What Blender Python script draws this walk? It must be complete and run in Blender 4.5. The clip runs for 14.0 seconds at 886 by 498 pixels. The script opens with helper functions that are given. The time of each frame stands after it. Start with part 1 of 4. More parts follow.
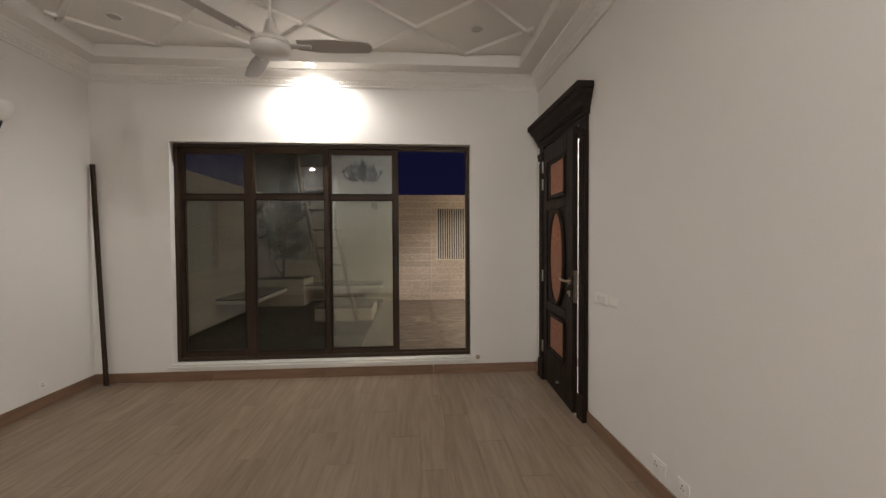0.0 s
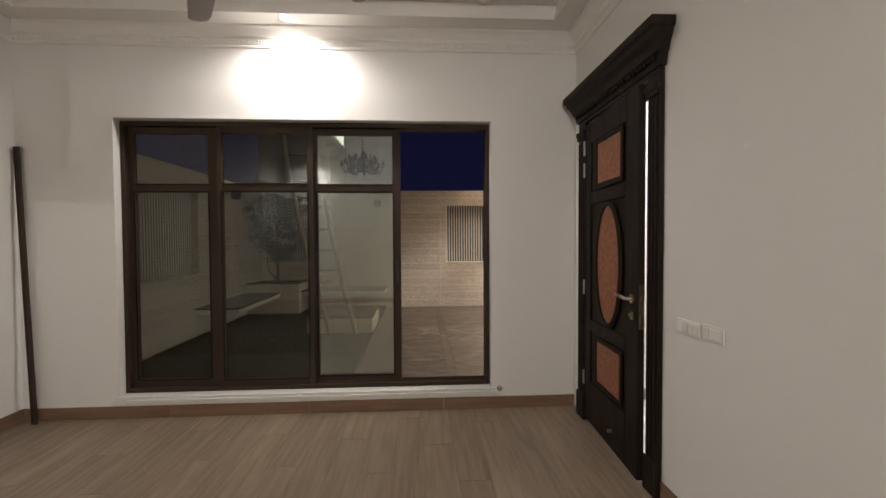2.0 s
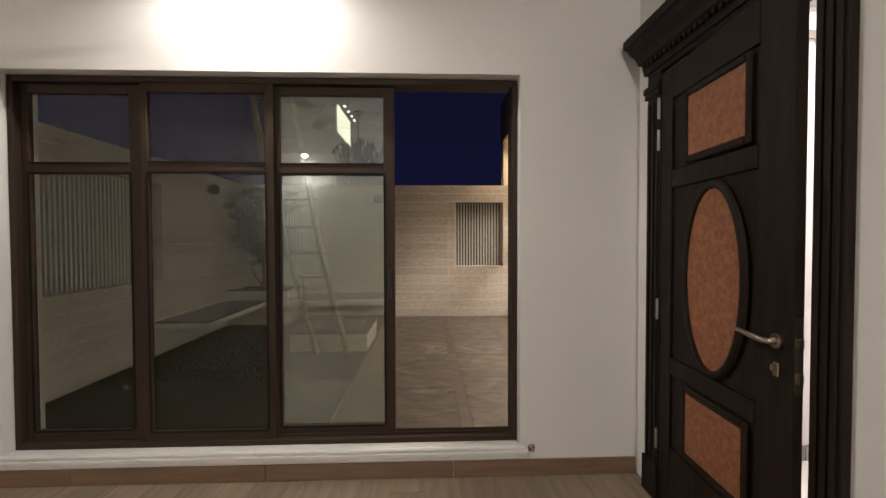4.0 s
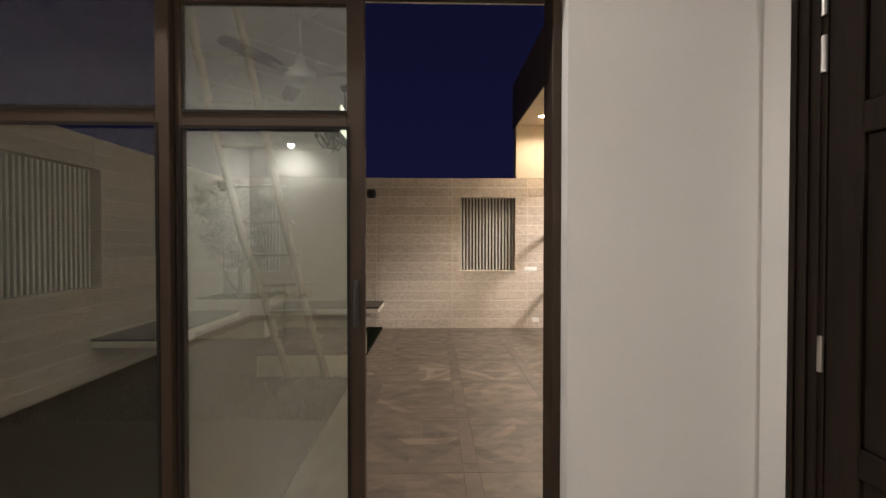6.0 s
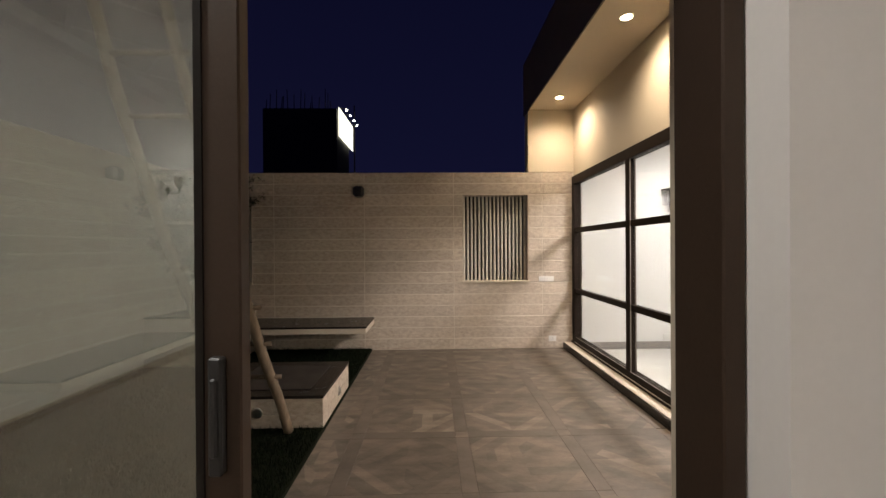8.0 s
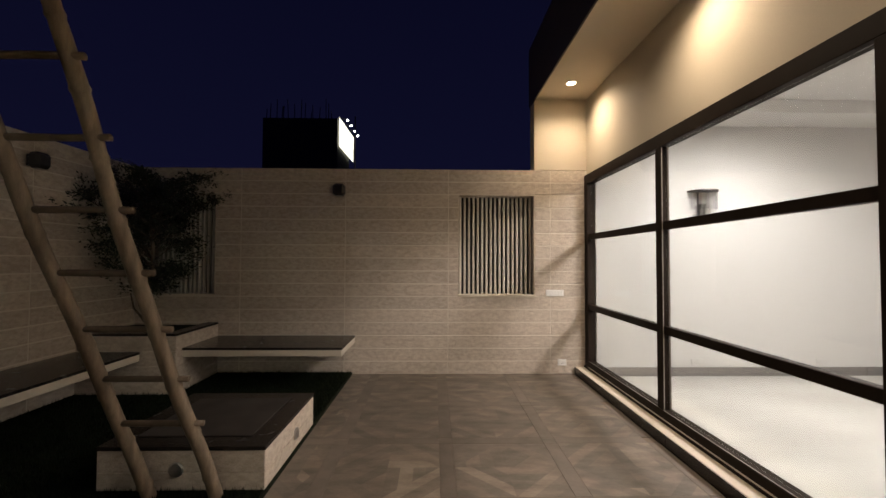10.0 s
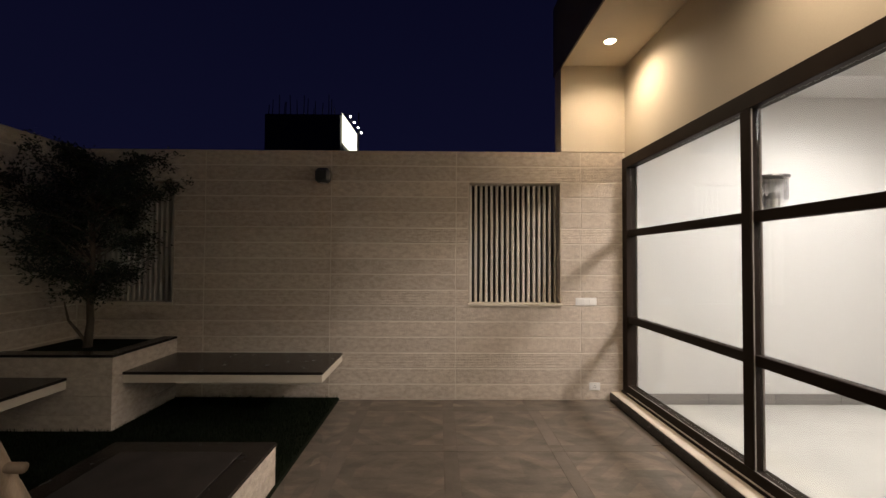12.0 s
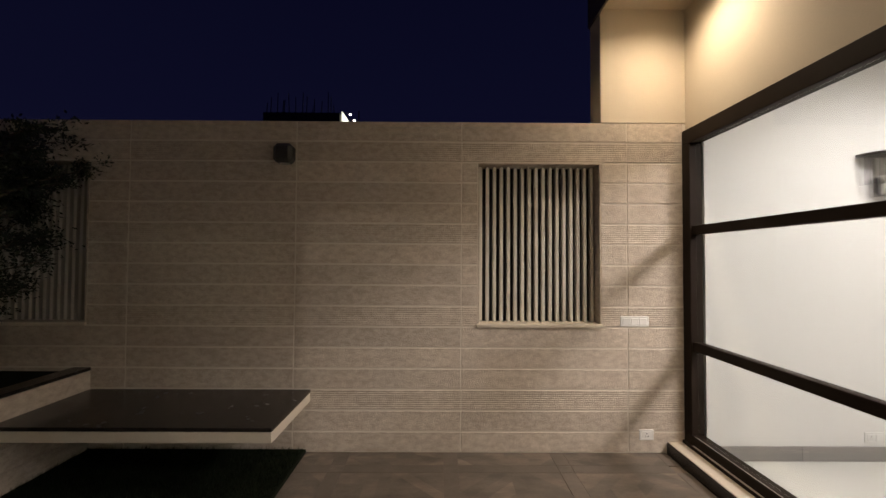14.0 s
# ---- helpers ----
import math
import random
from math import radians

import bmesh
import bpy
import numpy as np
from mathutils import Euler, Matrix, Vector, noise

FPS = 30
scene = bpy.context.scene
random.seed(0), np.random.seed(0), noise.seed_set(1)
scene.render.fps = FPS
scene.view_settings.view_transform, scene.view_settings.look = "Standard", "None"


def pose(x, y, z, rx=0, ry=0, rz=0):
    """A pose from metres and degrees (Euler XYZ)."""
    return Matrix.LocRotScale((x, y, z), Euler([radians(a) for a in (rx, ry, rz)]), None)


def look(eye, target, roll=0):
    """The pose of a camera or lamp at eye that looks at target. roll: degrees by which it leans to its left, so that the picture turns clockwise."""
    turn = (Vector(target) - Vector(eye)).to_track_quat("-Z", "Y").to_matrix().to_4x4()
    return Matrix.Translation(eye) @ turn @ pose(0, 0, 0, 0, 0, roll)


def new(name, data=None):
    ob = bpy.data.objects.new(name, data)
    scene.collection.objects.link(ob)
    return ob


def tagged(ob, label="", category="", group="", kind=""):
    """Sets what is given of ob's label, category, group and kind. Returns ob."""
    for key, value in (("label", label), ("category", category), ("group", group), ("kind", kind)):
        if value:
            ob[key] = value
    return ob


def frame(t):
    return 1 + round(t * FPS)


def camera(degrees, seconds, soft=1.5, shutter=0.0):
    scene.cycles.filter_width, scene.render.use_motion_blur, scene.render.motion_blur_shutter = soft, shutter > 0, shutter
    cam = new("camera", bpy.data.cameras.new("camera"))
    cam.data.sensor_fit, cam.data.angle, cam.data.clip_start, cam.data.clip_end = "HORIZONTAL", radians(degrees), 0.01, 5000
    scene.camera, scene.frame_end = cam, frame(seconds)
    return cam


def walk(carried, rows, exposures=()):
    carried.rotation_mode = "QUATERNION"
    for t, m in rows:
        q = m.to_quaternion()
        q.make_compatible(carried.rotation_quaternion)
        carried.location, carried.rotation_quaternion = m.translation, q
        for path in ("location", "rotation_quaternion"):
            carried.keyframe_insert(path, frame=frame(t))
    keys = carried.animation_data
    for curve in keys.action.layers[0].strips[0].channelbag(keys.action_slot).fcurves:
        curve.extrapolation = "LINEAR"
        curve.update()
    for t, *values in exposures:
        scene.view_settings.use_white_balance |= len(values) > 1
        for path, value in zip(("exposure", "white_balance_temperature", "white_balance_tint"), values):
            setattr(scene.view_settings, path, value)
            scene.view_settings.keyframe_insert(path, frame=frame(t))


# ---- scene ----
cam = camera(95.2, 14.0)
PATH = [
    (0, (0.501, 0.41, 1.381), (0.65, 2.404, 1.331), -0.3),
    (0.5, (0.513, 0.615, 1.389), (0.654, 2.609, 1.337), -0.3),
    (1, (0.509, 0.818, 1.392), (0.645, 2.813, 1.34), -0.3),
    (1.5, (0.512, 1.048, 1.402), (0.637, 3.043, 1.347), -0.3),
    (2, (0.522, 1.28, 1.395), (0.632, 3.276, 1.343), -0.3),
    (2.5, (0.517, 1.523, 1.388), (0.619, 3.52, 1.34), -0.4),
    (3, (0.514, 1.755, 1.39), (0.61, 3.752, 1.341), -0.5),
    (3.2, (0.521, 1.855, 1.389), (0.612, 3.852, 1.341), -0.4),
    (5.5, (0.614, 2.941, 1.368), (0.668, 4.94, 1.332), -0.1),
    (6, (0.621, 3.186, 1.347), (0.669, 5.185, 1.318), -0.0),
    (6.5, (0.617, 3.443, 1.355), (0.662, 5.442, 1.329), -0.3),
    (7, (0.612, 3.684, 1.36), (0.657, 5.683, 1.336), -0.3),
    (7.2, (0.609, 3.78, 1.365), (0.656, 5.779, 1.341), -0.6),
    (9.5, (0.759, 4.713, 1.339), (0.8, 6.712, 1.388), 0.2),
    (10, (0.759, 4.869, 1.312), (0.801, 6.868, 1.367), 0.2),
    (10.5, (0.748, 5.048, 1.286), (0.791, 7.047, 1.345), 0.3),
    (11, (0.754, 5.262, 1.311), (0.786, 7.261, 1.359), 0.3),
    (11.5, (0.761, 5.495, 1.342), (0.781, 7.495, 1.384), 0.3),
    (12, (0.757, 5.707, 1.34), (0.777, 7.706, 1.387), 0.3),
    (12.5, (0.774, 5.943, 1.342), (0.787, 7.943, 1.391), 0.3),
    (13, (0.773, 6.177, 1.341), (0.789, 8.176, 1.394), 0.3),
    (13.5, (0.772, 6.426, 1.356), (0.786, 8.425, 1.409), 0.3),
    (14, (0.769, 6.661, 1.374), (0.781, 8.661, 1.425), 0.3),
]
EXPOSURES = [(0.0, 0.32), (1.5, 0.31), (3.2, 0.36), (5.5, 0.68), (7.0, 0.58), (9.3, 0.19), (11.0, 0.10), (14.0, 0.05)]
walk(cam, [(t, look(eye, target, roll)) for t, eye, target, roll in PATH], EXPOSURES)

# ---- sky and lamps ----
world = bpy.data.worlds.new("dusk")
world.use_nodes = True
scene.world = world
_n = world.node_tree.nodes
_bg = _n["Background"]
_tc = _n.new("ShaderNodeTexCoord")
_sep = _n.new("ShaderNodeSeparateXYZ")
_ramp = _n.new("ShaderNodeValToRGB")
_ramp.color_ramp.elements[0].position, _ramp.color_ramp.elements[0].color = 0.0, (0.0044, 0.0046, 0.0185, 1)
_ramp.color_ramp.elements[1].position, _ramp.color_ramp.elements[1].color = 0.7, (0.0022, 0.0023, 0.0110, 1)
world.node_tree.links.new(_tc.outputs["Generated"], _sep.inputs[0])
world.node_tree.links.new(_sep.outputs["Z"], _ramp.inputs[0])
world.node_tree.links.new(_ramp.outputs[0], _bg.inputs[0])
_bg.inputs[1].default_value = 1.0

W_WASH, W_BACK, W_SOFFIT, W_HALL, W_SIDE = 98.0, 246.0, 70.0, 50.0, 408.0


def lamp(name, kind, place, target, watts, colour, size=0.05, cone=None, blend=0.5):
    data = bpy.data.lights.new(name, kind)
    data.energy, data.color = watts, colour
    if kind == "AREA":
        data.shape, data.size = "DISK", size
    else:
        data.shadow_soft_size = size
    if kind == "SPOT":
        data.spot_size, data.spot_blend = radians(cone), blend
    ob = new(name, data)
    ob.matrix_world = look(place, target)
    return ob


WARM, NEUTRAL, AMBER = (1.0, 0.955, 0.90), (1.0, 0.91, 0.885), (1.0, 0.80, 0.59)

# ---- materials ----


def material(name, colour, rough=0.6, metal=0.0, coarse=1.5, fine=60.0, vary=0.10, bump=0.15, stretch=(1, 1, 1), second=None, mix=0.35, rand=0.06, spec=0.5, detail=6.0):
    """Base colour broken up at two scales, with fine relief; the pattern shifts from object to object."""
    m = bpy.data.materials.new(name)
    m.use_nodes = True
    n, l = m.node_tree.nodes, m.node_tree.links
    b = n["Principled BSDF"]
    tc, oi, add, mp = n.new("ShaderNodeTexCoord"), n.new("ShaderNodeObjectInfo"), n.new("ShaderNodeVectorMath"), n.new("ShaderNodeMapping")
    mul = n.new("ShaderNodeMath")
    mul.operation, mul.inputs[1].default_value = "MULTIPLY", 37.0
    l.new(oi.outputs["Random"], mul.inputs[0])
    l.new(tc.outputs["Object"], add.inputs[0])
    l.new(mul.outputs[0], add.inputs[1])
    mp.inputs["Scale"].default_value = stretch
    l.new(add.outputs[0], mp.inputs["Vector"])
    big, small = n.new("ShaderNodeTexNoise"), n.new("ShaderNodeTexNoise")
    big.inputs["Scale"].default_value, big.inputs["Detail"].default_value = coarse, detail
    small.inputs["Scale"].default_value, small.inputs["Detail"].default_value = fine, 4.0
    for t in (big, small):
        l.new(mp.outputs[0], t.inputs["Vector"])
    c2 = second or tuple(c * (1 - 2.2 * vary) for c in colour)
    ramp = n.new("ShaderNodeMapRange")
    ramp.inputs["From Min"].default_value, ramp.inputs["From Max"].default_value = 0.35, 0.65
    l.new(big.outputs["Fac"], ramp.inputs["Value"])
    mixa = n.new("ShaderNodeMix")
    mixa.data_type = "RGBA"
    mixa.inputs["A"].default_value, mixa.inputs["B"].default_value = (*colour, 1), (*c2, 1)
    fac = n.new("ShaderNodeMath")
    fac.operation, fac.inputs[1].default_value = "MULTIPLY", mix
    l.new(ramp.outputs[0], fac.inputs[0])
    l.new(fac.outputs[0], mixa.inputs["Factor"])
    hsv = n.new("ShaderNodeHueSaturation")
    val = n.new("ShaderNodeMath")
    val.operation = "MULTIPLY_ADD"
    l.new(small.outputs["Fac"], val.inputs[0])
    val.inputs[1].default_value, val.inputs[2].default_value = 2 * vary, 1 - vary
    val2 = n.new("ShaderNodeMath")
    val2.operation = "MULTIPLY_ADD"
    l.new(oi.outputs["Random"], val2.inputs[0])
    val2.inputs[1].default_value, val2.inputs[2].default_value = 2 * rand, 1 - rand
    val3 = n.new("ShaderNodeMath")
    val3.operation = "MULTIPLY"
    l.new(val.outputs[0], val3.inputs[0])
    l.new(val2.outputs[0], val3.inputs[1])
    l.new(val3.outputs[0], hsv.inputs["Value"])
    l.new(mixa.outputs["Result"], hsv.inputs["Color"])
    l.new(hsv.outputs[0], b.inputs["Base Color"])
    b.inputs["Metallic"].default_value = metal
    b.inputs["Specular IOR Level"].default_value = spec
    rr = n.new("ShaderNodeMath")
    rr.operation = "MULTIPLY_ADD"
    l.new(big.outputs["Fac"], rr.inputs[0])
    rr.inputs[1].default_value, rr.inputs[2].default_value = 0.2, max(0.02, rough - 0.1)
    l.new(rr.outputs[0], b.inputs["Roughness"])
    if bump:
        bp = n.new("ShaderNodeBump")
        bp.inputs["Strength"].default_value, bp.inputs["Distance"].default_value = bump, 0.004
        l.new(small.outputs["Fac"], bp.inputs["Height"])
        l.new(bp.outputs[0], b.inputs["Normal"])
    return m


def glowing(name, colour, strength):
    m = bpy.data.materials.new(name)
    m.use_nodes = True
    b = m.node_tree.nodes["Principled BSDF"]
    b.inputs["Base Color"].default_value = (0.8, 0.8, 0.8, 1)
    b.inputs["Emission Color"].default_value = (*colour, 1)
    b.inputs["Emission Strength"].default_value = strength
    return m


def pane_material(name, tint=(0.93, 0.96, 0.94), ior=1.5, rough=0.0, dust=0.0, smear=0.0):
    """A thin sheet of glass: clear through, mirror by Fresnel."""
    m = bpy.data.materials.new(name)
    m.use_nodes = True
    n, l = m.node_tree.nodes, m.node_tree.links
    out = n["Material Output"]
    n.remove(n["Principled BSDF"])
    tr, gl, fr, mx = n.new("ShaderNodeBsdfTransparent"), n.new("ShaderNodeBsdfGlossy"), n.new("ShaderNodeLayerWeight"), n.new("ShaderNodeMixShader")
    pw, ma = n.new("ShaderNodeMath"), n.new("ShaderNodeMath")
    tr.inputs[0].default_value = (*tint, 1)
    gl.inputs["Roughness"].default_value = rough
    fr.inputs["Blend"].default_value = 0.5
    f0 = ((ior - 1) / (ior + 1)) ** 2
    pw.operation, pw.inputs[1].default_value = "POWER", 5.0
    ma.operation, ma.inputs[1].default_value, ma.inputs[2].default_value = "MULTIPLY_ADD", 0.9 * (1 - f0), f0
    l.new(fr.outputs["Facing"], pw.inputs[0])
    l.new(pw.outputs[0], ma.inputs[0])
    l.new(ma.outputs[0], mx.inputs[0])
    l.new(tr.outputs[0], mx.inputs[1])
    shine = gl
    if smear:
        gs, sm = n.new("ShaderNodeBsdfGlossy"), n.new("ShaderNodeMixShader")
        gl.inputs["Color"].default_value = gs.inputs["Color"].default_value = (0.97, 1.0, 0.96, 1)
        gs.inputs["Roughness"].default_value, sm.inputs[0].default_value = 0.32, smear
        l.new(gl.outputs[0], sm.inputs[1])
        l.new(gs.outputs[0], sm.inputs[2])
        shine = sm
    l.new(shine.outputs[0], mx.inputs[2])
    last = mx
    if dust:
        df, dm, no, mr = n.new("ShaderNodeBsdfDiffuse"), n.new("ShaderNodeMixShader"), n.new("ShaderNodeTexNoise"), n.new("ShaderNodeMapRange")
        df.inputs[0].default_value = (0.60, 0.605, 0.555, 1)
        no.inputs["Scale"].default_value, no.inputs["Detail"].default_value = 3.0, 8.0
        mr.inputs["From Min"].default_value, mr.inputs["From Max"].default_value = 0.3, 0.7
        mr.inputs["To Min"].default_value, mr.inputs["To Max"].default_value = dust * 0.6, dust * 1.4
        l.new(no.outputs["Fac"], mr.inputs["Value"])
        l.new(mr.outputs[0], dm.inputs[0])
        l.new(mx.outputs[0], dm.inputs[1])
        l.new(df.outputs[0], dm.inputs[2])
        last = dm
    l.new(last.outputs[0], out.inputs["Surface"])
    return m


def mesh_screen_material(name, cover):
    """Fine insect mesh: threads cover part of the view."""
    m = bpy.data.materials.new(name)
    m.use_nodes = True
    n, l = m.node_tree.nodes, m.node_tree.links
    b = n["Principled BSDF"]
    b.inputs["Base Color"].default_value, b.inputs["Roughness"].default_value = (0.034, 0.024, 0.016, 1), 0.8
    tr, mx, tc, no, mr = n.new("ShaderNodeBsdfTransparent"), n.new("ShaderNodeMixShader"), n.new("ShaderNodeTexCoord"), n.new("ShaderNodeTexNoise"), n.new("ShaderNodeMapRange")
    no.inputs["Scale"].default_value = 90.0
    mr.inputs["To Min"].default_value, mr.inputs["To Max"].default_value = cover - 0.015, cover + 0.015
    l.new(tc.outputs["Object"], no.inputs["Vector"])
    l.new(no.outputs["Fac"], mr.inputs["Value"])
    l.new(mr.outputs[0], mx.inputs[0])
    l.new(tr.outputs[0], mx.inputs[1])
    l.new(b.outputs[0], mx.inputs[2])
    l.new(mx.outputs[0], n["Material Output"].inputs["Surface"])
    return m


PAINT = material("wall_paint", (0.77, 0.745, 0.715), 0.7, coarse=0.9, fine=90, vary=0.025, mix=0.4, bump=0.08, rand=0.0)
CEIL = material("ceiling_paint", (0.80, 0.77, 0.73), 0.75, coarse=1.2, fine=120, vary=0.02, mix=0.3, bump=0.05, rand=0.0)
PLASTER = material("beige_plaster", (0.60, 0.52, 0.40), 0.8, coarse=1.4, fine=160, vary=0.05, mix=0.5, bump=0.25, rand=0.0)
DARKWALL = material("dark_fascia", (0.10, 0.085, 0.075), 0.8, coarse=2, fine=100, vary=0.08, bump=0.2, rand=0.0)
PLANK = material("wood_look_plank", (0.262, 0.196, 0.140), 0.38, coarse=2.2, fine=34, vary=0.17, mix=0.75, stretch=(13, 1.0, 1), second=(0.165, 0.120, 0.084), bump=0.06, rand=0.09, detail=9.0)
SKIRT = material("wood_look_skirting", (0.235, 0.145, 0.092), 0.4, coarse=4.0, fine=60, vary=0.12, mix=0.6, stretch=(0.7, 0.7, 8), second=(0.16, 0.092, 0.055), bump=0.08)
GROUT = material("floor_grout", (0.20, 0.16, 0.125), 0.9, fine=200, vary=0.1)
SILL = material("white_marble_sill", (0.74, 0.72, 0.68), 0.3, coarse=3, fine=20, vary=0.05, mix=0.4, bump=0.0)
DARKBRONZE = material("dark_bronze_aluminium", (0.020, 0.013, 0.009), 0.6, coarse=4, fine=150, vary=0.12, bump=0.05, rand=0.04, spec=0.10)
BRONZE = material("bronze_aluminium", (0.044, 0.028, 0.0185), 0.55, metal=0.0, coarse=4, fine=150, vary=0.12, bump=0.05, rand=0.04, spec=0.18)
# bronze with the light from the bright room put into its colour
LITBRONZE = material("lit_bronze_aluminium", (0.16, 0.125, 0.105), 0.5, coarse=4, fine=150, vary=0.08, bump=0.03, rand=0.03)
# pale grey that paints the highlight along the frame seals
SEALGLINT = material("sealant_highlight", (0.36, 0.33, 0.29), 0.5, fine=90, vary=0.08, bump=0.0)
GASKET = material("black_rubber", (0.016, 0.013, 0.011), 0.7, fine=200, spec=0.08)
PANE = pane_material("window_glass")
FILMPANE = pane_material("tinted_window_glass", (0.79, 0.83, 0.79), 2.75, 0.0, 0.050, 0.20)
SCREEN = mesh_screen_material("insect_mesh", 0.20)
DARKWOOD = material("dark_stained_wood", (0.021, 0.0125, 0.008), 0.55, coarse=5, fine=60, vary=0.22, mix=0.7, stretch=(6, 6, 0.6), second=(0.011, 0.008, 0.006), bump=0.25, spec=0.14)
BURL = material("burl_veneer", (0.33, 0.122, 0.052), 0.5, coarse=34, fine=140, vary=0.30, mix=1.0, second=(0.215, 0.074, 0.031), bump=0.12, detail=9)


def add_knots(m):
    """Small dark eyes scattered over a burl veneer."""
    n, l = m.node_tree.nodes, m.node_tree.links
    b = n["Principled BSDF"]
    src = b.inputs["Base Color"].links[0].from_socket
    tc, vo, mr, mx = n.new("ShaderNodeTexCoord"), n.new("ShaderNodeTexVoronoi"), n.new("ShaderNodeMapRange"), n.new("ShaderNodeMix")
    vo.inputs["Scale"].default_value = 62.0
    l.new(tc.outputs["Object"], vo.inputs["Vector"])
    mr.inputs["From Min"].default_value, mr.inputs["From Max"].default_value = 0.10, 0.34
    mr.inputs["To Min"].default_value, mr.inputs["To Max"].default_value = 0.75, 0.0
    l.new(vo.outputs["Distance"], mr.inputs["Value"])
    mx.data_type = "RGBA"
    mx.inputs["B"].default_value = (0.10, 0.032, 0.014, 1)
    l.new(mr.outputs[0], mx.inputs["Factor"])
    l.new(src, mx.inputs["A"])
    l.new(mx.outputs["Result"], b.inputs["Base Color"])


add_knots(BURL)
BRASS = material("aged_nickel", (0.45, 0.38, 0.30), 0.3, metal=1.0, fine=120, vary=0.06, bump=0.02)
STEEL = material("brushed_steel", (0.60, 0.58, 0.55), 0.3, metal=1.0, fine=150, vary=0.05, bump=0.02)
WHITE = material("white_plastic", (0.78, 0.76, 0.72), 0.35, fine=90, vary=0.02, bump=0.0, mix=0.1)
ENAMEL = material("cream_enamel", (0.66, 0.63, 0.60), 0.3, coarse=3, fine=90, vary=0.04, bump=0.02)
BLADE = material("fan_blade_enamel", (0.43, 0.395, 0.375), 0.35, coarse=3, fine=80, vary=0.05, bump=0.02)
STONE = material("sandstone_cladding", (0.60, 0.52, 0.425), 0.75, coarse=19.0, fine=130, vary=0.40, mix=0.9, stretch=(1.0, 1.0, 1.7), second=(0.455, 0.375, 0.295), bump=1.0, detail=12.0, rand=0.09)
STONEGROUT = material("pale_grout", (0.72, 0.65, 0.55), 0.9, fine=160, vary=0.06)


def facet_material(name, tone, second, rough):
    """Stone whose cut facets each have a slightly different tone."""
    m = material(name, tone, rough, coarse=5.0, fine=42, vary=0.24, mix=0.95, second=second, bump=0.15, rand=0.08, stretch=(1.0, 2.4, 1.0), detail=10.0)
    n, l = m.node_tree.nodes, m.node_tree.links
    b = n["Principled BSDF"]
    src = b.inputs["Base Color"].links[0].from_socket
    geo, oi = n.new("ShaderNodeNewGeometry"), n.new("ShaderNodeObjectInfo")
    add, fr, mr, mx = n.new("ShaderNodeMath"), n.new("ShaderNodeMath"), n.new("ShaderNodeValToRGB"), n.new("ShaderNodeMix")
    add.operation, fr.operation = "ADD", "FRACT"
    l.new(geo.outputs["Random Per Island"], add.inputs[0])
    l.new(oi.outputs["Random"], add.inputs[1])
    l.new(add.outputs[0], fr.inputs[0])
    l.new(fr.outputs[0], mr.inputs[0])
    e = mr.color_ramp
    e.elements[0].color, e.elements[1].color = (0.78, 0.78, 0.77, 1), (1.52, 1.49, 1.42, 1)
    e.elements.new(0.50).color = (0.98, 0.96, 0.94, 1)
    e.elements.new(0.92).color = (1.15, 1.11, 1.06, 1)
    mx.data_type, mx.blend_type = "RGBA", "MULTIPLY"
    mx.inputs["Factor"].default_value = 1.0
    l.new(src, mx.inputs["A"])
    l.new(mr.outputs[0], mx.inputs["B"])
    l.new(mx.outputs["Result"], b.inputs["Base Color"])
    return m


PAVER = facet_material("faceted_paver", (0.188, 0.157, 0.127), (0.118, 0.099, 0.081), 0.46)
PAVERSTRIP = material("paver_border", (0.158, 0.130, 0.105), 0.5, coarse=6.0, fine=50, vary=0.14, mix=0.6, bump=0.2, rand=0.10)
GRANITE = material("dark_granite", (0.025, 0.020, 0.017), 0.24, coarse=12, fine=220, vary=0.25, mix=0.5, bump=0.02, spec=0.5)
# granite paler by dust and by reflected light put into the colour
DUSTSHEEN = material("dusty_sheen_granite", (0.038, 0.031, 0.026), 0.6, coarse=5, fine=120, vary=0.2, mix=0.7, bump=0.05)
KERB = material("cream_stone", (0.62, 0.55, 0.44), 0.55, coarse=4, fine=80, vary=0.07, mix=0.5, bump=0.1)
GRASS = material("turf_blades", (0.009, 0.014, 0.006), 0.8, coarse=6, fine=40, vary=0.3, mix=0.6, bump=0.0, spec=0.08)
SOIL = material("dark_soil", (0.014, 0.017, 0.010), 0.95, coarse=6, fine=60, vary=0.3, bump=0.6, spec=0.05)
BAMBOO = material("weathered_bamboo", (0.25, 0.185, 0.122), 0.55, coarse=9, fine=70, vary=0.22, mix=0.75, stretch=(3, 3, 0.6), second=(0.10, 0.072, 0.047), bump=0.3)
BARK = material("tree_bark", (0.16, 0.125, 0.09), 0.9, coarse=8, fine=50, vary=0.25, mix=0.7, stretch=(2, 2, 0.5), bump=0.8)
LEAF = material("small_leaf", (0.022, 0.032, 0.012), 0.55, coarse=4, fine=30, vary=0.2, mix=0.7, second=(0.012, 0.018, 0.007), bump=0.0)
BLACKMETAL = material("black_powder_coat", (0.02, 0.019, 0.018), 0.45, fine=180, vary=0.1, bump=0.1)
SLAT = material("pale_metal_slat", (0.60, 0.56, 0.48), 0.45, coarse=4, fine=90, vary=0.06, mix=0.4, bump=0.05)
MARBLE = material("white_marble_floor", (0.66, 0.635, 0.60), 0.18, coarse=1.2, fine=12, vary=0.03, mix=0.6, second=(0.53, 0.50, 0.47), bump=0.0, stretch=(1, 2.2, 1), detail=9)
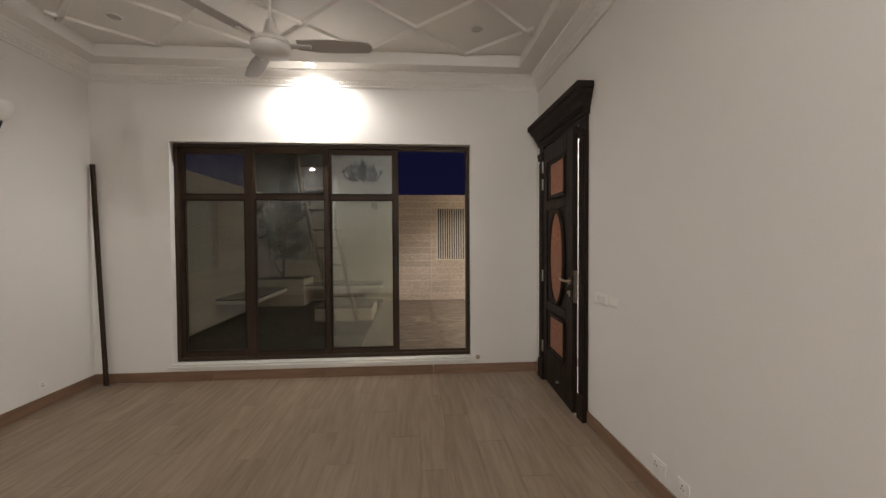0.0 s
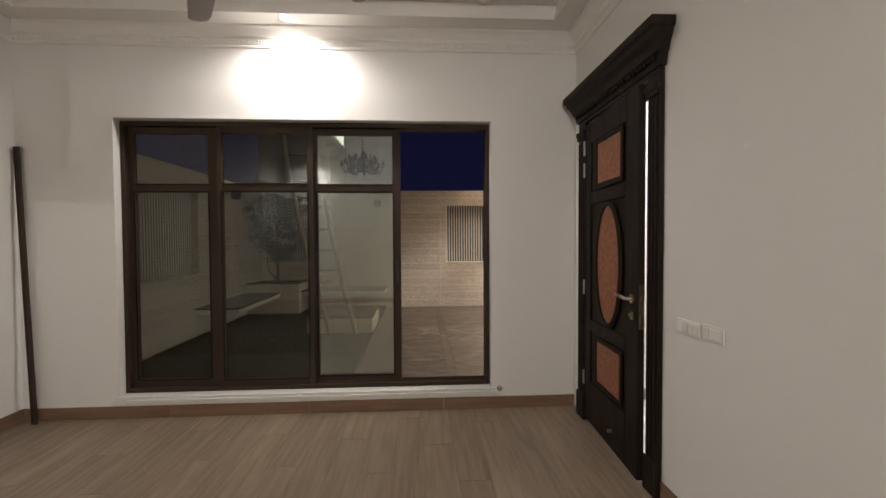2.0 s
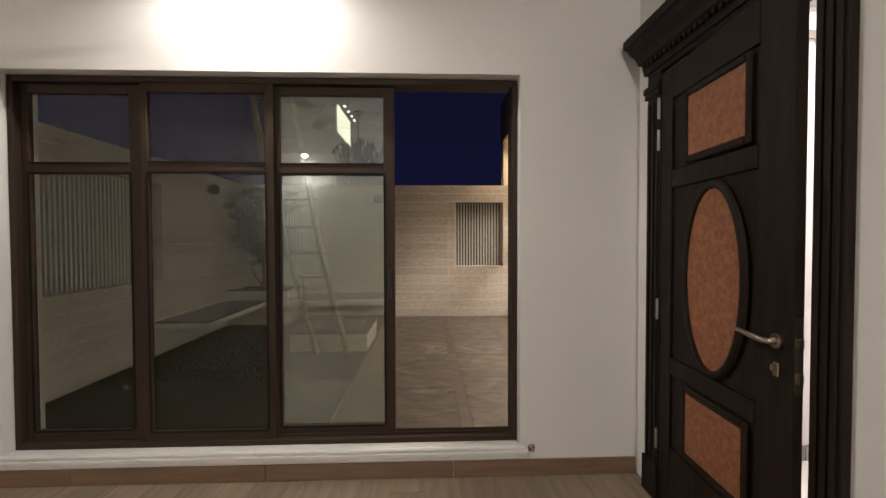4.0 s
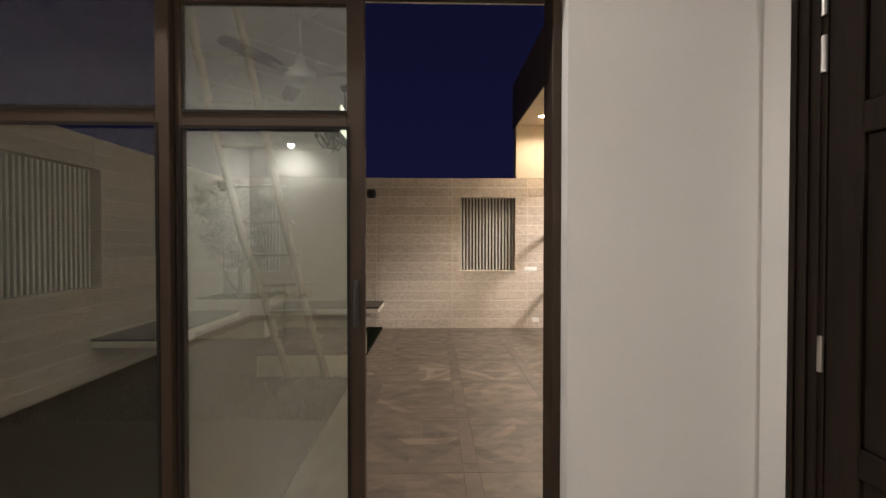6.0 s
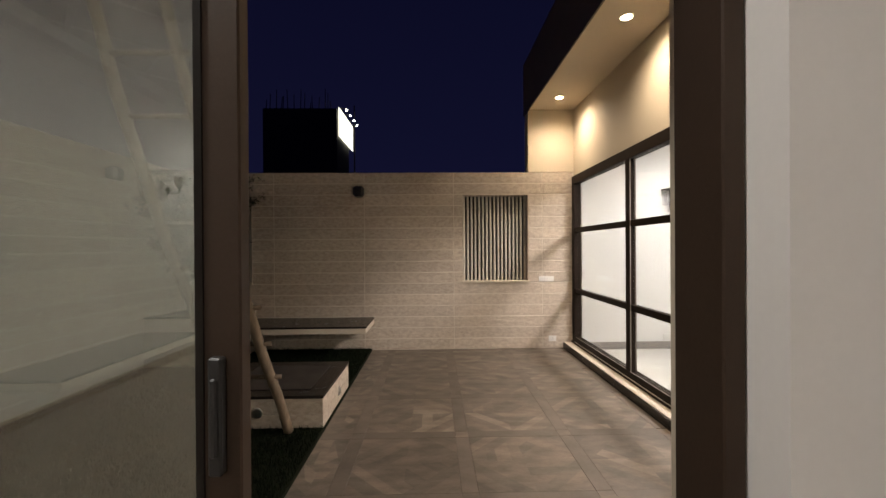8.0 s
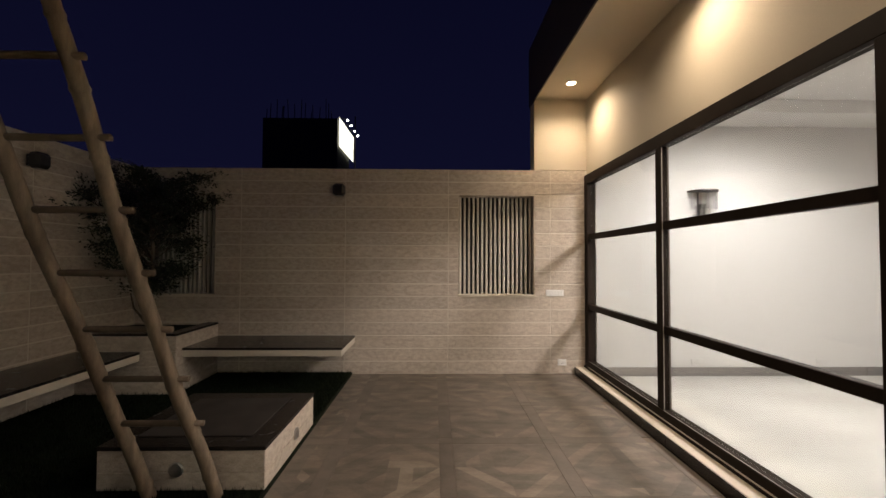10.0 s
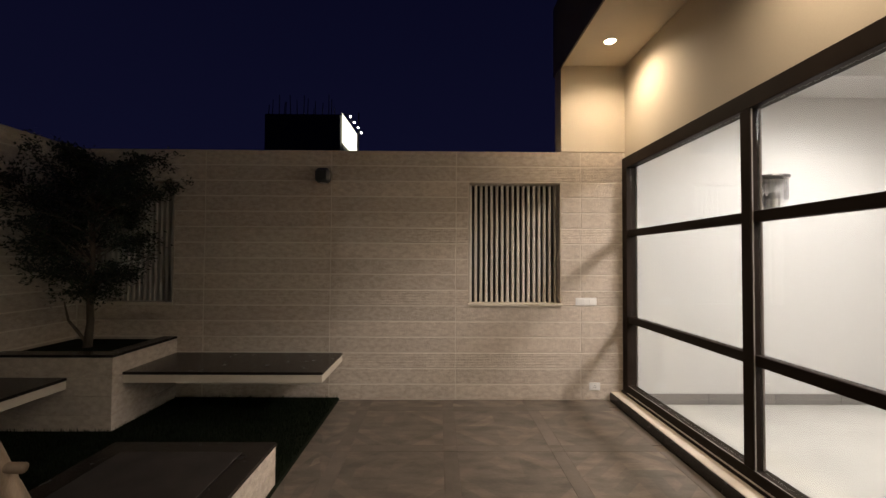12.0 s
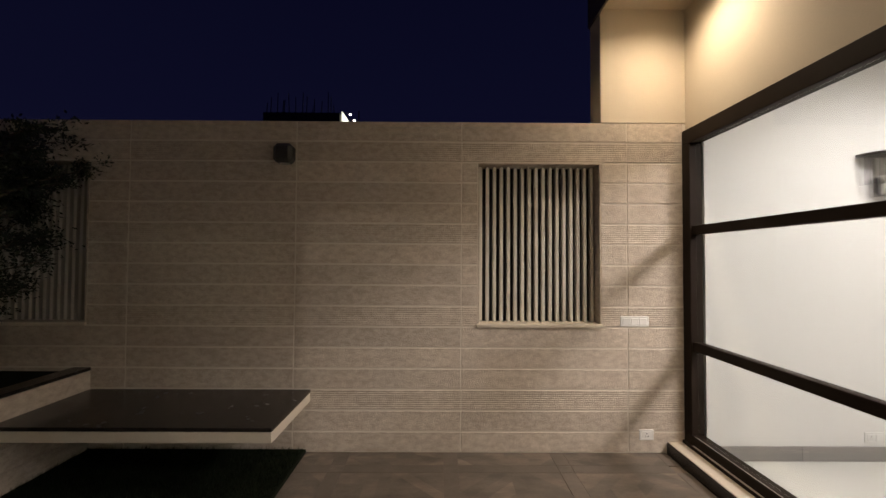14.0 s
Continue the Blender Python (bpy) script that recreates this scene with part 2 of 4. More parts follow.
HALLWHITE = material("bright_white_paint", (0.64, 0.617, 0.603), 0.6, fine=90, vary=0.015, mix=0.2, bump=0.03, rand=0.0)
GREYSKIRT = material("grey_stone_skirting", (0.22, 0.20, 0.19), 0.4, fine=70, vary=0.08)
# greyer copy of the cut crystal, with shade put into its tint
SHADEDCRYSTAL = pane_material("shaded_crystal", (0.90, 0.89, 0.90), 1.8, 0.05)
CRYSTAL = pane_material("cut_crystal", (0.97, 0.97, 0.975), 1.65, 0.08)
# night darkness is put into this near-black colour for far things
NIGHT = material("night_dark_concrete", (0.05, 0.048, 0.045), 0.9, fine=2, coarse=0.3, vary=0.1, bump=0.0)
LAMPGLOW = glowing("lit_lens", (1.0, 0.93, 0.84), 60.0)
AMBERGLOW = glowing("lit_warm_lens", (1.0, 0.82, 0.55), 40.0)
SIGNGLOW = glowing("lit_billboard", (1.0, 0.97, 0.78), 1.1)
SPOTGLOW = glowing("far_spot", (1.0, 0.95, 0.85), 8.0)

# ---- building blocks ----


def box(bm, x0, x1, y0, y1, z0, z1, bevel=0.0):
    made = bmesh.ops.create_cube(bm, size=1.0)["verts"]
    for v in made:
        v.co = Vector(((x0 + x1) / 2 + v.co.x * (x1 - x0), (y0 + y1) / 2 + v.co.y * (y1 - y0), (z0 + z1) / 2 + v.co.z * (z1 - z0)))
    if bevel:
        edges = {e for v in made for e in v.link_edges}
        bmesh.ops.bevel(bm, geom=list(edges), offset=bevel, segments=1, affect="EDGES", profile=0.5)
    return bm


def boxes(*rows, bevel=0.0):
    bm = bmesh.new()
    for r in rows:
        box(bm, *r, bevel=bevel)
    return bm


def lathe(profile, steps=24, centre=(0, 0, 0), axis="z", arc=2 * math.pi):
    """A turned body: (radius, height) pairs swept about an axis."""
    bm = bmesh.new()
    rings = []
    full = arc > 6.28
    for r, z in profile:
        ring = []
        for k in range(steps if full else steps + 1):
            a = arc * k / steps
            p = (r * math.cos(a), r * math.sin(a), z)
            if axis == "x":
                p = (z, p[0], p[1])
            elif axis == "y":
                p = (p[0], z, p[1])
            ring.append(bm.verts.new(Vector(p) + Vector(centre)))
        rings.append(ring)
    for a, b in zip(rings, rings[1:]):
        for k in range(len(a) if full else len(a) - 1):
            q = (k + 1) % len(a)
            bm.faces.new((a[k], a[q], b[q], b[k]))
    for ring, flip in ((rings[0], True), (rings[-1], False)):
        if full and profile[0 if flip else -1][0] > 1e-4:
            bm.faces.new(ring[::-1] if flip else ring)
    bmesh.ops.recalc_face_normals(bm, faces=bm.faces)
    return bm


def tube(points, radii, sides=10):
    """A tapered rod through points."""
    bm = bmesh.new()
    rings = []
    pts = [Vector(p) for p in points]
    for k, p in enumerate(pts):
        d = (pts[min(k + 1, len(pts) - 1)] - pts[max(k - 1, 0)]).normalized()
        u = d.cross(Vector((0.31, 0.95, 0.05))).normalized()
        w = d.cross(u)
        rings.append([bm.verts.new(p + radii[k] * (u * math.cos(2 * math.pi * s / sides) + w * math.sin(2 * math.pi * s / sides))) for s in range(sides)])
    for a, b in zip(rings, rings[1:]):
        for s in range(sides):
            bm.faces.new((a[s], a[(s + 1) % sides], b[(s + 1) % sides], b[s]))
    bm.faces.new(rings[0][::-1])
    bm.faces.new(rings[-1])
    bmesh.ops.recalc_face_normals(bm, faces=bm.faces)
    return bm


def prism(outline, depth, axis="y", at=0.0):
    """A flat outline (pairs) drawn out along an axis."""
    bm = bmesh.new()

    def put(u, v, w):
        return {"x": (w, u, v), "y": (u, w, v), "z": (u, v, w)}[axis]
    a = [bm.verts.new(put(u, v, at)) for u, v in outline]
    b = [bm.verts.new(put(u, v, at + depth)) for u, v in outline]
    bm.faces.new(a)
    bm.faces.new(b[::-1])
    for k in range(len(a)):
        q = (k + 1) % len(a)
        bm.faces.new((a[k], b[k], b[q], a[q]))
    bmesh.ops.recalc_face_normals(bm, faces=bm.faces)
    return bm


def mesh_of(name, bm, mat, smooth=False):
    data = bpy.data.meshes.new(name)
    bm.to_mesh(data)
    bm.free()
    data.materials.append(mat)
    if smooth:
        for p in data.polygons:
            p.use_smooth = True
    return data


def part(name, bm, mat, parent, label="", smooth=False, kind=""):
    ob = new(name, mesh_of(name, bm, mat, smooth))
    ob.parent = parent
    return tagged(ob, label, kind=kind)


def thing(name, label, category, at=(0, 0, 0), group="", kind=""):
    ob = new(name)
    ob.location = at
    return tagged(ob, label, category, group, kind)


def solid(name, bm, mat, label, category, kind="structure", group="", smooth=False):
    ob = new(name, mesh_of(name, bm, mat, smooth))
    return tagged(ob, label, category, group, kind)


# ---- the room: shell ----
XL, XR, YB, YW, ZC = -2.66, 1.84, -0.93, 4.661, 2.935
YO = 4.901
WX0, WX1, WZ0, WZ1 = -1.92, 1.114, 0.105, 2.37
HX0, HX1, HY0, HY1 = 1.99, 3.6, 2.1, 4.75
DY0, DY1, DZ = 3.518, 4.387, 2.29
ZS, ZT, TRAY = 3.075, 3.195, 0.26
ZR = -0.048

solid("wall_window", boxes((XL - 0.2, WX0, YW, YO, -0.13, 3.4), (WX1, 2.0, YW, YO, -0.13, 3.4), (WX0, WX1, YW, YO, WZ1, 3.4), (WX0, WX1, YW, YO, -0.1, WZ0)), PAINT, "off-white painted wall round the wide window", "wall")
solid("wall_left", boxes((XL - 0.2, XL, YB - 0.2, YW, -0.13, 3.4)), PAINT, "plain off-white painted side wall", "wall")
solid("wall_right", boxes((XR, XR + 0.15, YB - 0.2, DY0, -0.13, 3.4), (XR, XR + 0.15, DY1, YW, -0.13, 3.4), (XR, XR + 0.15, DY0, DY1, DZ, 3.4)), PAINT, "off-white painted wall with the door opening", "wall")
solid("wall_back", boxes((XL, XR, YB - 0.2, YB, -0.13, 3.4)), PAINT, "plain off-white painted back wall", "wall")


def ceiling_mesh():
    bm = boxes((XL, XR, YW - TRAY, YW, ZS, 3.4), (XL, XR, YB, YB + TRAY, ZS, 3.4), (XL, XL + TRAY, YB + TRAY, YW - TRAY, ZS, 3.4), (XR - TRAY, XR, YB + TRAY, YW - TRAY, ZS, 3.4))
    x0, x1, y0, y1 = XL + TRAY, XR - TRAY, YB + TRAY, YW - TRAY
    box(bm, x0, x1, y0, y1, ZT, 3.4)
    # raised lattice of crossing ribs
    w, h = 0.030, 0.020
    sx, sy = 0.477, 0.465
    cx = -0.41

    def rib(p, q):
        d = (Vector(q) - Vector(p))
        d = Vector((d.x, d.y, 0)).normalized()
        s = Vector((-d.y, d.x, 0))
        vs = []
        for base in (p, q):
            b = Vector((*base, 0))
            for off, z in ((-w, ZT), (-w * 0.6, ZT - h), (w * 0.6, ZT - h), (w, ZT)):
                vs.append(bm.verts.new(b + s * off + Vector((0, 0, z))))
        for k in range(3):
            bm.faces.new((vs[k], vs[k + 1], vs[k + 5], vs[k + 4]))
    for sgn in (-1, 1):
        for k in range(-16, 17):
            ax = cx + sx * (2 * k + 1)
            pts = []
            for yy in np.linspace(y1, y0, 400):
                xx = ax + sgn * (y1 - yy) / sy * sx
                if x0 <= xx <= x1:
                    pts.append((xx, yy))
            if len(pts) > 8:
                rib(pts[0], pts[-1])
    # border fillet round the tray
    for a in ((x0, x1, y1 - 0.02, y1, ZS - 0.004, ZS + 0.03), (x0, x1, y0, y0 + 0.02, ZS - 0.004, ZS + 0.03), (x0, x0 + 0.02, y0 + 0.02, y1 - 0.02, ZS - 0.004, ZS + 0.03), (x1 - 0.02, x1, y0 + 0.02, y1 - 0.02, ZS - 0.004, ZS + 0.03)):
        box(bm, *a)
    return bm


solid("ceiling", ceiling_mesh(), CEIL, "white tray ceiling with crossing plaster ribs", "ceiling")


def cornice_mesh():
    prof = [(0.0, ZC), (0.012, ZC), (0.016, ZC + 0.012), (0.010, ZC + 0.020), (0.020, ZC + 0.028), (0.024, ZC + 0.062), (0.036, ZC + 0.070), (0.040, ZC + 0.082), (0.060, ZC + 0.098), (0.085, ZC + 0.120), (0.105, ZC + 0.128), (0.110, ZS)]
    bm = bmesh.new()
    rings = []
    for o, z in prof:
        rings.append([bm.verts.new(p) for p in ((XL + o, YB + o, z), (XR - o, YB + o, z), (XR - o, YW - o, z), (XL + o, YW - o, z))])
    for a, b in zip(rings, rings[1:]):
        for k in range(4):
            bm.faces.new((a[k], a[(k + 1) % 4], b[(k + 1) % 4], b[k]))
    bmesh.ops.recalc_face_normals(bm, faces=bm.faces)
    return bm


solid("trim_cornice", cornice_mesh(), CEIL, "white moulded plaster cornice round the ceiling", "cornice")


def frieze_mesh(length, along):
    """Row of raised scroll leaves on the cornice band."""
    verts, faces = [], []
    n = int(length / 0.075)
    for k in range(n):
        u0 = (k + 0.5) * length / n
        for s, (du, dz, ru, rz) in enumerate(((0, 0, 0.016, 0.012), (0.020, 0.006, 0.012, 0.008), (-0.020, 0.006, 0.012, 0.008), (0.018, -0.009, 0.010, 0.006), (-0.018, -0.009, 0.010, 0.006))):
            b = len(verts)
            verts.append(along(u0 + du, 0.012, dz))
            for a in range(6):
                verts.append(along(u0 + du + ru * math.cos(a * math.pi / 3 + s), 0.0, dz + rz * math.sin(a * math.pi / 3 + s)))
            for a in range(6):
                faces.append((b, b + 1 + a, b + 1 + (a + 1) % 6))
    data = bpy.data.meshes.new("frieze")
    data.from_pydata(verts, [], faces)
    data.materials.append(CEIL)
    return data


ZF = ZC + 0.046
for nm, ln, fn in (("trim_frieze_window", XR - XL, lambda u, o, z: (XL + u, YW - 0.022 - o, ZF + z)), ("trim_frieze_right", YW - YB, lambda u, o, z: (XR - 0.022 - o, YB + u, ZF + z)), ("trim_frieze_left", YW - YB, lambda u, o, z: (XL + 0.022 + o, YB + u, ZF + z))):
    tagged(new(nm, frieze_mesh(ln, fn)), "row of raised white plaster scroll leaves", "frieze", kind="structure")

# skirting in lengths
def skirting(name, x0, x1, y0, y1, along):
    root = thing(name, "brown wood-look tile skirting", "skirting", kind="structure")
    a, b = (x0, x1) if along == "x" else (y0, y1)
    n = max(1, round((b - a) / 1.2))
    for k in range(n):
        u, v = a + (b - a) * k / n + 0.0015, a + (b - a) * (k + 1) / n - 0.0015
        part("skirting_tile", boxes((u, v, y0, y1, ZR + 0.001, 0.052) if along == "x" else (x0, x1, u, v, ZR + 0.001, 0.052), bevel=0.002), SKIRT, root)
    return root


skirting("baseboard_window", XL + 0.013, XR - 0.013, YW - 0.012, YW, "x")
skirting("baseboard_left", XL, XL + 0.012, YB, YW - 0.0, "y")
skirting("baseboard_right_near", XR - 0.012, XR, YB, 3.405, "y")
skirting("baseboard_back", XL + 0.013, XR - 0.013, YB, YB + 0.012, "x")

solid("window_sill", boxes((WX0 - 0.05, WX1 + 0.05, YW - 0.022, YW + 0.01, 0.078, 0.105), (WX0 - 0.06, WX1 + 0.06, YW - 0.010, YW + 0.01, 0.053, 0.0775), (WX0 - 0.035, -0.481, YW - 0.014, YW + 0.02, 0.1055, 0.128), (-0.479, WX1 + 0.035, YW - 0.014, YW + 0.02, 0.1055, 0.128), (WX0 + 0.001, WX1 - 0.001, YW + 0.02, YO + 0.03, 0.1055, 0.128), bevel=0.004), SILL, "white marble sill with a stepped edge under the window", "sill")

# ---- the sliding window ----
ZB, ZH = 0.129, 2.365


def frame_rect(x0, x1, z0, z1, y0, y1, w, extra=()):
    rows = [(x0, x0 + w, y0, y1, z0, z1), (x1 - w, x1, y0, y1, z0, z1), (x0 + w, x1 - w, y0, y1, z0, z0 + w), (x0 + w, x1 - w, y0, y1, z1 - w, z1)]
    return boxes(*rows, *extra, bevel=0.003)


window = thing("window_1", "bronze aluminium sliding window with one leaf slid open", "window", kind="structure")
part("window_frame", frame_rect(WX0 + 0.001, WX1 - 0.001, ZB, ZH, 4.733, 4.856, 0.035, ((WX0 + 0.036, WX1 - 0.036, 4.771, 4.777, ZB + 0.035, ZB + 0.05), (WX0 + 0.036, WX1 - 0.036, 4.811, 4.817, ZB + 0.035, ZB + 0.05))), BRONZE, window)


def leaf_of(x0, x1, y, w, glass, screen, name="sash", wr=None, label=""):
    wr = wr or w
    z0, z1 = ZB + 0.036, ZH - 0.036
    zt = 1.80
    sash = part(name, boxes((x0, x0 + w, y, y + 0.034, z0, z1), (x1 - wr, x1, y, y + 0.034, z0, z1), (x0 + w, x1 - wr, y + 0.001, y + 0.033, z0, z0 + 0.06), (x0 + w, x1 - wr, y + 0.001, y + 0.033, z1 - 0.055, z1), (x0 + w, x1 - wr, y + 0.001, y + 0.033, zt, zt + 0.062), bevel=0.003), BRONZE, window, label)
    part("glazing_bead", boxes(*[(a, b, y - 0.004, y, c, d) for a, b, c, d in ((x0 + w - 0.012, x0 + w, z0 + 0.06, zt), (x1 - wr, x1 - wr + 0.012, z0 + 0.06, zt), (x0 + w, x1 - wr, zt - 0.012, zt), (x0 + w, x1 - wr, z0 + 0.05, z0 + 0.062), (x0 + w, x1 - wr, zt + 0.050, zt + 0.062))]), GASKET, sash)
    for a, b in ((z0 + 0.06, zt), (zt + 0.062, z1 - 0.055)):
        part("pane", boxes((x0 + w, x1 - wr, y + 0.014, y + 0.020, a, b)), glass, sash)
        if screen:
            part("insect_screen", boxes((x0 + w, x1 - wr, y + 0.026, y + 0.0275, a, b)), SCREEN, sash, "fine dark insect mesh")
    return sash


leaf_of(WX0 + 0.038, -1.160, 4.777, 0.045, PANE, True, "screened_sash", 0.090)
leaf_of(-1.158, -0.372, 4.737, 0.042, PANE, True, "screened_sash", 0.052)
SLIDE = leaf_of(-0.402, 0.352, 4.777, 0.052, FILMPANE, False, "sliding_sash", 0.068)
part("sash_lock", boxes((0.309, 0.330, 4.759, 4.777, 1.02, 1.20), (0.314, 0.325, 4.753, 4.759, 1.05, 1.17), bevel=0.003), BLACKMETAL, SLIDE, "black recessed sliding-window latch")

# ---- the door ----
door = thing("door_1", "dark-stained panelled wooden door, ajar, with orange burl panels", "door", kind="structure")


def pilaster(y0, y1):
    bm = boxes((XR - 0.030, XR + 0.15, y0, y1, ZR, 2.29), (XR - 0.040, XR - 0.030, y0 + 0.014, y0 + 0.034, 0.16, 2.14), (XR - 0.040, XR - 0.030, y1 - 0.034, y1 - 0.014, 0.16, 2.14), (XR - 0.040, XR - 0.030, (y0 + y1) / 2 - 0.012, (y0 + y1) / 2 + 0.012, 0.16, 2.14),
               (XR - 0.046, XR - 0.0305, y0 - 0.006, y1 + 0.006, ZR, 0.15), (XR - 0.046, XR - 0.0305, y0 - 0.006, y1 + 0.006, 2.17, 2.20), (XR - 0.052, XR - 0.0305, y0 - 0.01, y1 + 0.01, 2.20, 2.235), bevel=0.003)
    return bm


part("door_jamb", pilaster(3.409, 3.518), DARKWOOD, door)
part("door_jamb", pilaster(4.387, 4.516), DARKWOOD, door)
part("door_head", boxes((XR - 0.030, XR + 0.15, 3.409, 4.516, 2.291, 2.315), (XR + 0.01, XR + 0.15, 3.519, 4.386, 2.270, 2.2905), bevel=0.002), DARKWOOD, door)
cap_profile = [(0.0, 2.316), (0.040, 2.316), (0.044, 2.340), (0.052, 2.388), (0.052, 2.375), (0.066, 2.385), (0.070, 2.405), (0.078, 2.425), (0.100, 2.455), (0.112, 2.485), (0.128, 2.495), (0.128, 2.540), (0.0, 2.545)]


def cap_mesh():
    bm = bmesh.new()
    rings = []
    for o, z in cap_profile:
        e = o * 0.82
        rings.append([bm.verts.new(p) for p in ((XR + 0.001, 3.409 - e + 0.015, z), (XR - o, 3.409 - e + 0.015, z), (XR - o, 4.517 + e - 0.01, z), (XR + 0.001, 4.517 + e - 0.01, z))])
    for a, b in zip(rings, rings[1:]):
        for k in range(3):
            bm.faces.new((a[k], a[k + 1], b[k + 1], b[k]))
    bm.faces.new(rings[0])
    bm.faces.new(rings[-1][::-1])
    bmesh.ops.recalc_face_normals(bm, faces=bm.faces)
    return bm


part("door_cornice", cap_mesh(), DARKWOOD, door, "heavy moulded dark wood crown")
part("dentil_row", boxes(*[(XR - 0.064, XR - 0.0522, y, y + 0.022, 2.348, 2.372) for y in np.arange(3.415, 4.50, 0.040)]), DARKWOOD, door)

# leaf in its own frame: u runs from the hinge, v is thickness towards the room
LEAFW, LEAFH = 0.850, 2.262
leaf_root = part("door_leaf", boxes((-0.024, 0.018, -0.105, 0.0, -0.026, LEAFH), (-0.024, 0.018, -LEAFW, -LEAFW + 0.160, -0.026, LEAFH), (-0.024, 0.018, -LEAFW + 0.160, -0.105, -0.026, 0.30), (-0.024, 0.018, -LEAFW + 0.160, -0.105, 0.685, 0.77), (-0.024, 0.018, -LEAFW + 0.160, -0.105, 1.645, 1.735), (-0.024, 0.018, -LEAFW + 0.160, -0.105, 2.10, LEAFH), (-0.012, 0.008, -LEAFW + 0.160, -0.105, 0.30, 0.685), (-0.012, 0.008, -LEAFW + 0.160, -0.105, 0.77, 1.645), (-0.012, 0.008, -LEAFW + 0.160, -0.105, 1.735, 2.10), bevel=0.004), DARKWOOD, door)
leaf_root.matrix_basis = pose(XR - 0.004, 4.382, 0.004, 0, 0, -3.1)


def rect_mould(y0, y1, z0, z1):
    w = 0.030
    return boxes((-0.036, -0.0242, y0 - w, y0, z0 - w, z1 + w), (-0.036, -0.0242, y1, y1 + w, z0 - w, z1 + w), (-0.036, -0.0242, y0, y1, z1, z1 + w), (-0.036, -0.0242, y0, y1, z0 - w, z0), bevel=0.005)


PY0, PY1 = -0.632, -0.252
for z0, z1 in ((0.35, 0.645), (1.775, 2.06)):
    pn = part("door_panel", boxes((-0.030, -0.010, PY0, PY1, z0, z1), bevel=0.006), BURL, leaf_root, "orange-brown burl veneer panel")
    part("panel_moulding", rect_mould(PY0, PY1, z0, z1), DARKWOOD, pn)
PYC, PZC = (PY0 + PY1) / 2, 1.208
oval = [(PYC + 0.178 * math.cos(a), PZC + 0.395 * math.sin(a)) for a in np.linspace(0, 2 * math.pi, 48, endpoint=False)]
pn = part("door_panel", prism(oval, 0.020, "x", -0.030), BURL, leaf_root, "oval orange-brown burl veneer panel")


def oval_ring():
    bm = bmesh.new()
    prof = ((1.0, -0.0242), (1.0, -0.038), (1.05, -0.042), (1.10, -0.038), (1.13, -0.028), (1.13, -0.0242))
    rings = []
    for s, x in prof:
        rings.append([bm.verts.new((x, PYC + (0.178 + (s - 1) * 0.26) * math.cos(a), PZC + (0.395 + (s - 1) * 0.26) * math.sin(a))) for a in np.linspace(0, 2 * math.pi, 48, endpoint=False)])
    for a, b in zip(rings, rings[1:]):
        for k in range(48):
            bm.faces.new((a[k], a[(k + 1) % 48], b[(k + 1) % 48], b[k]))
    bmesh.ops.recalc_face_normals(bm, faces=bm.faces)
    return bm


part("panel_moulding", oval_ring(), DARKWOOD, pn)
hd = part("door_handle", tube([(-0.026, -0.793, 1.03), (-0.060, -0.793, 1.03), (-0.070, -0.778, 1.03), (-0.070, -0.728, 1.034), (-0.068, -0.655, 1.040)], [0.012, 0.011, 0.011, 0.010, 0.008]), BRASS, leaf_root, "brushed lever handle", True)
part("handle_rose", lathe([(0.026, -0.036), (0.026, -0.0242), (0.0, -0.024)], 20, (0, -0.793, 1.03), "x"), BRASS, hd)
part("lock_cylinder", boxes((-0.034, -0.0245, -0.805, -0.780, 0.905, 0.955), (-0.050, -0.034, -0.797, -0.788, 0.925, 0.950), bevel=0.004), BRASS, leaf_root)
part("lock_plate", boxes((-0.016, 0.010, -LEAFW - 0.0025, -LEAFW - 0.0002, 0.86, 1.12), (-0.010, 0.004, -LEAFW - 0.016, -LEAFW - 0.0028, 1.02, 1.05), (-0.010, 0.004, -LEAFW - 0.016, -LEAFW - 0.0028, 0.90, 0.935)), BRASS, leaf_root, "brass mortise lock plate on the edge")
for z in (1.86, 2.03, 0.95, 0.24):
    part("hinge", lathe([(0.008, z), (0.008, z + 0.11)], 10, (-0.033, 0.006, 0)), STEEL, leaf_root)
part("door_stop_knob", lathe([(0.012, -0.050), (0.012, -0.026), (0.008, -0.0245)], 12, (0, -0.50, 0.10), "x"), STEEL, leaf_root)

# hall behind the door
solid("wall_hall", boxes((HX0, HX1, HY0 - 0.1, HY0, -0.1, 3.2), (HX0, HX1, HY1, HY1 + 0.08, -0.1, 3.2), (HX1, HX1 + 0.1, HY0, HY1, -0.1, 3.2)), HALLWHITE, "bright white hall wall beyond the door", "wall")
hsk = thing("baseboard_hall", "grey stone skirting in the hall", "skirting", kind="structure")
for k in range(3):
    part("skirting_tile", boxes((HX0 + 0.5 * k + 0.002, HX0 + 0.5 * k + 0.499, HY1 - 0.014, HY1 - 0.001, ZR + 0.001, 0.05), bevel=0.002), GREYSKIRT, hsk)
solid("trim_hall_cornice", boxes((HX0, HX1, HY1 - 0.24, HY1 - 0.001, 2.80, 3.099), (HX0, HX1, HY1 - 0.10, HY1 - 0.001, 2.66, 2.799)), HALLWHITE, "stepped white cornice band in the hall", "cornice")
solid("floor_hall", boxes((XR + 0.151, HX1, HY0, HY1, -0.13, ZR), (XR, XR + 0.15, DY0 + 0.001, DY1 - 0.001, -0.13, ZR)), MARBLE, "pale marble hall floor beyond the door", "floor")
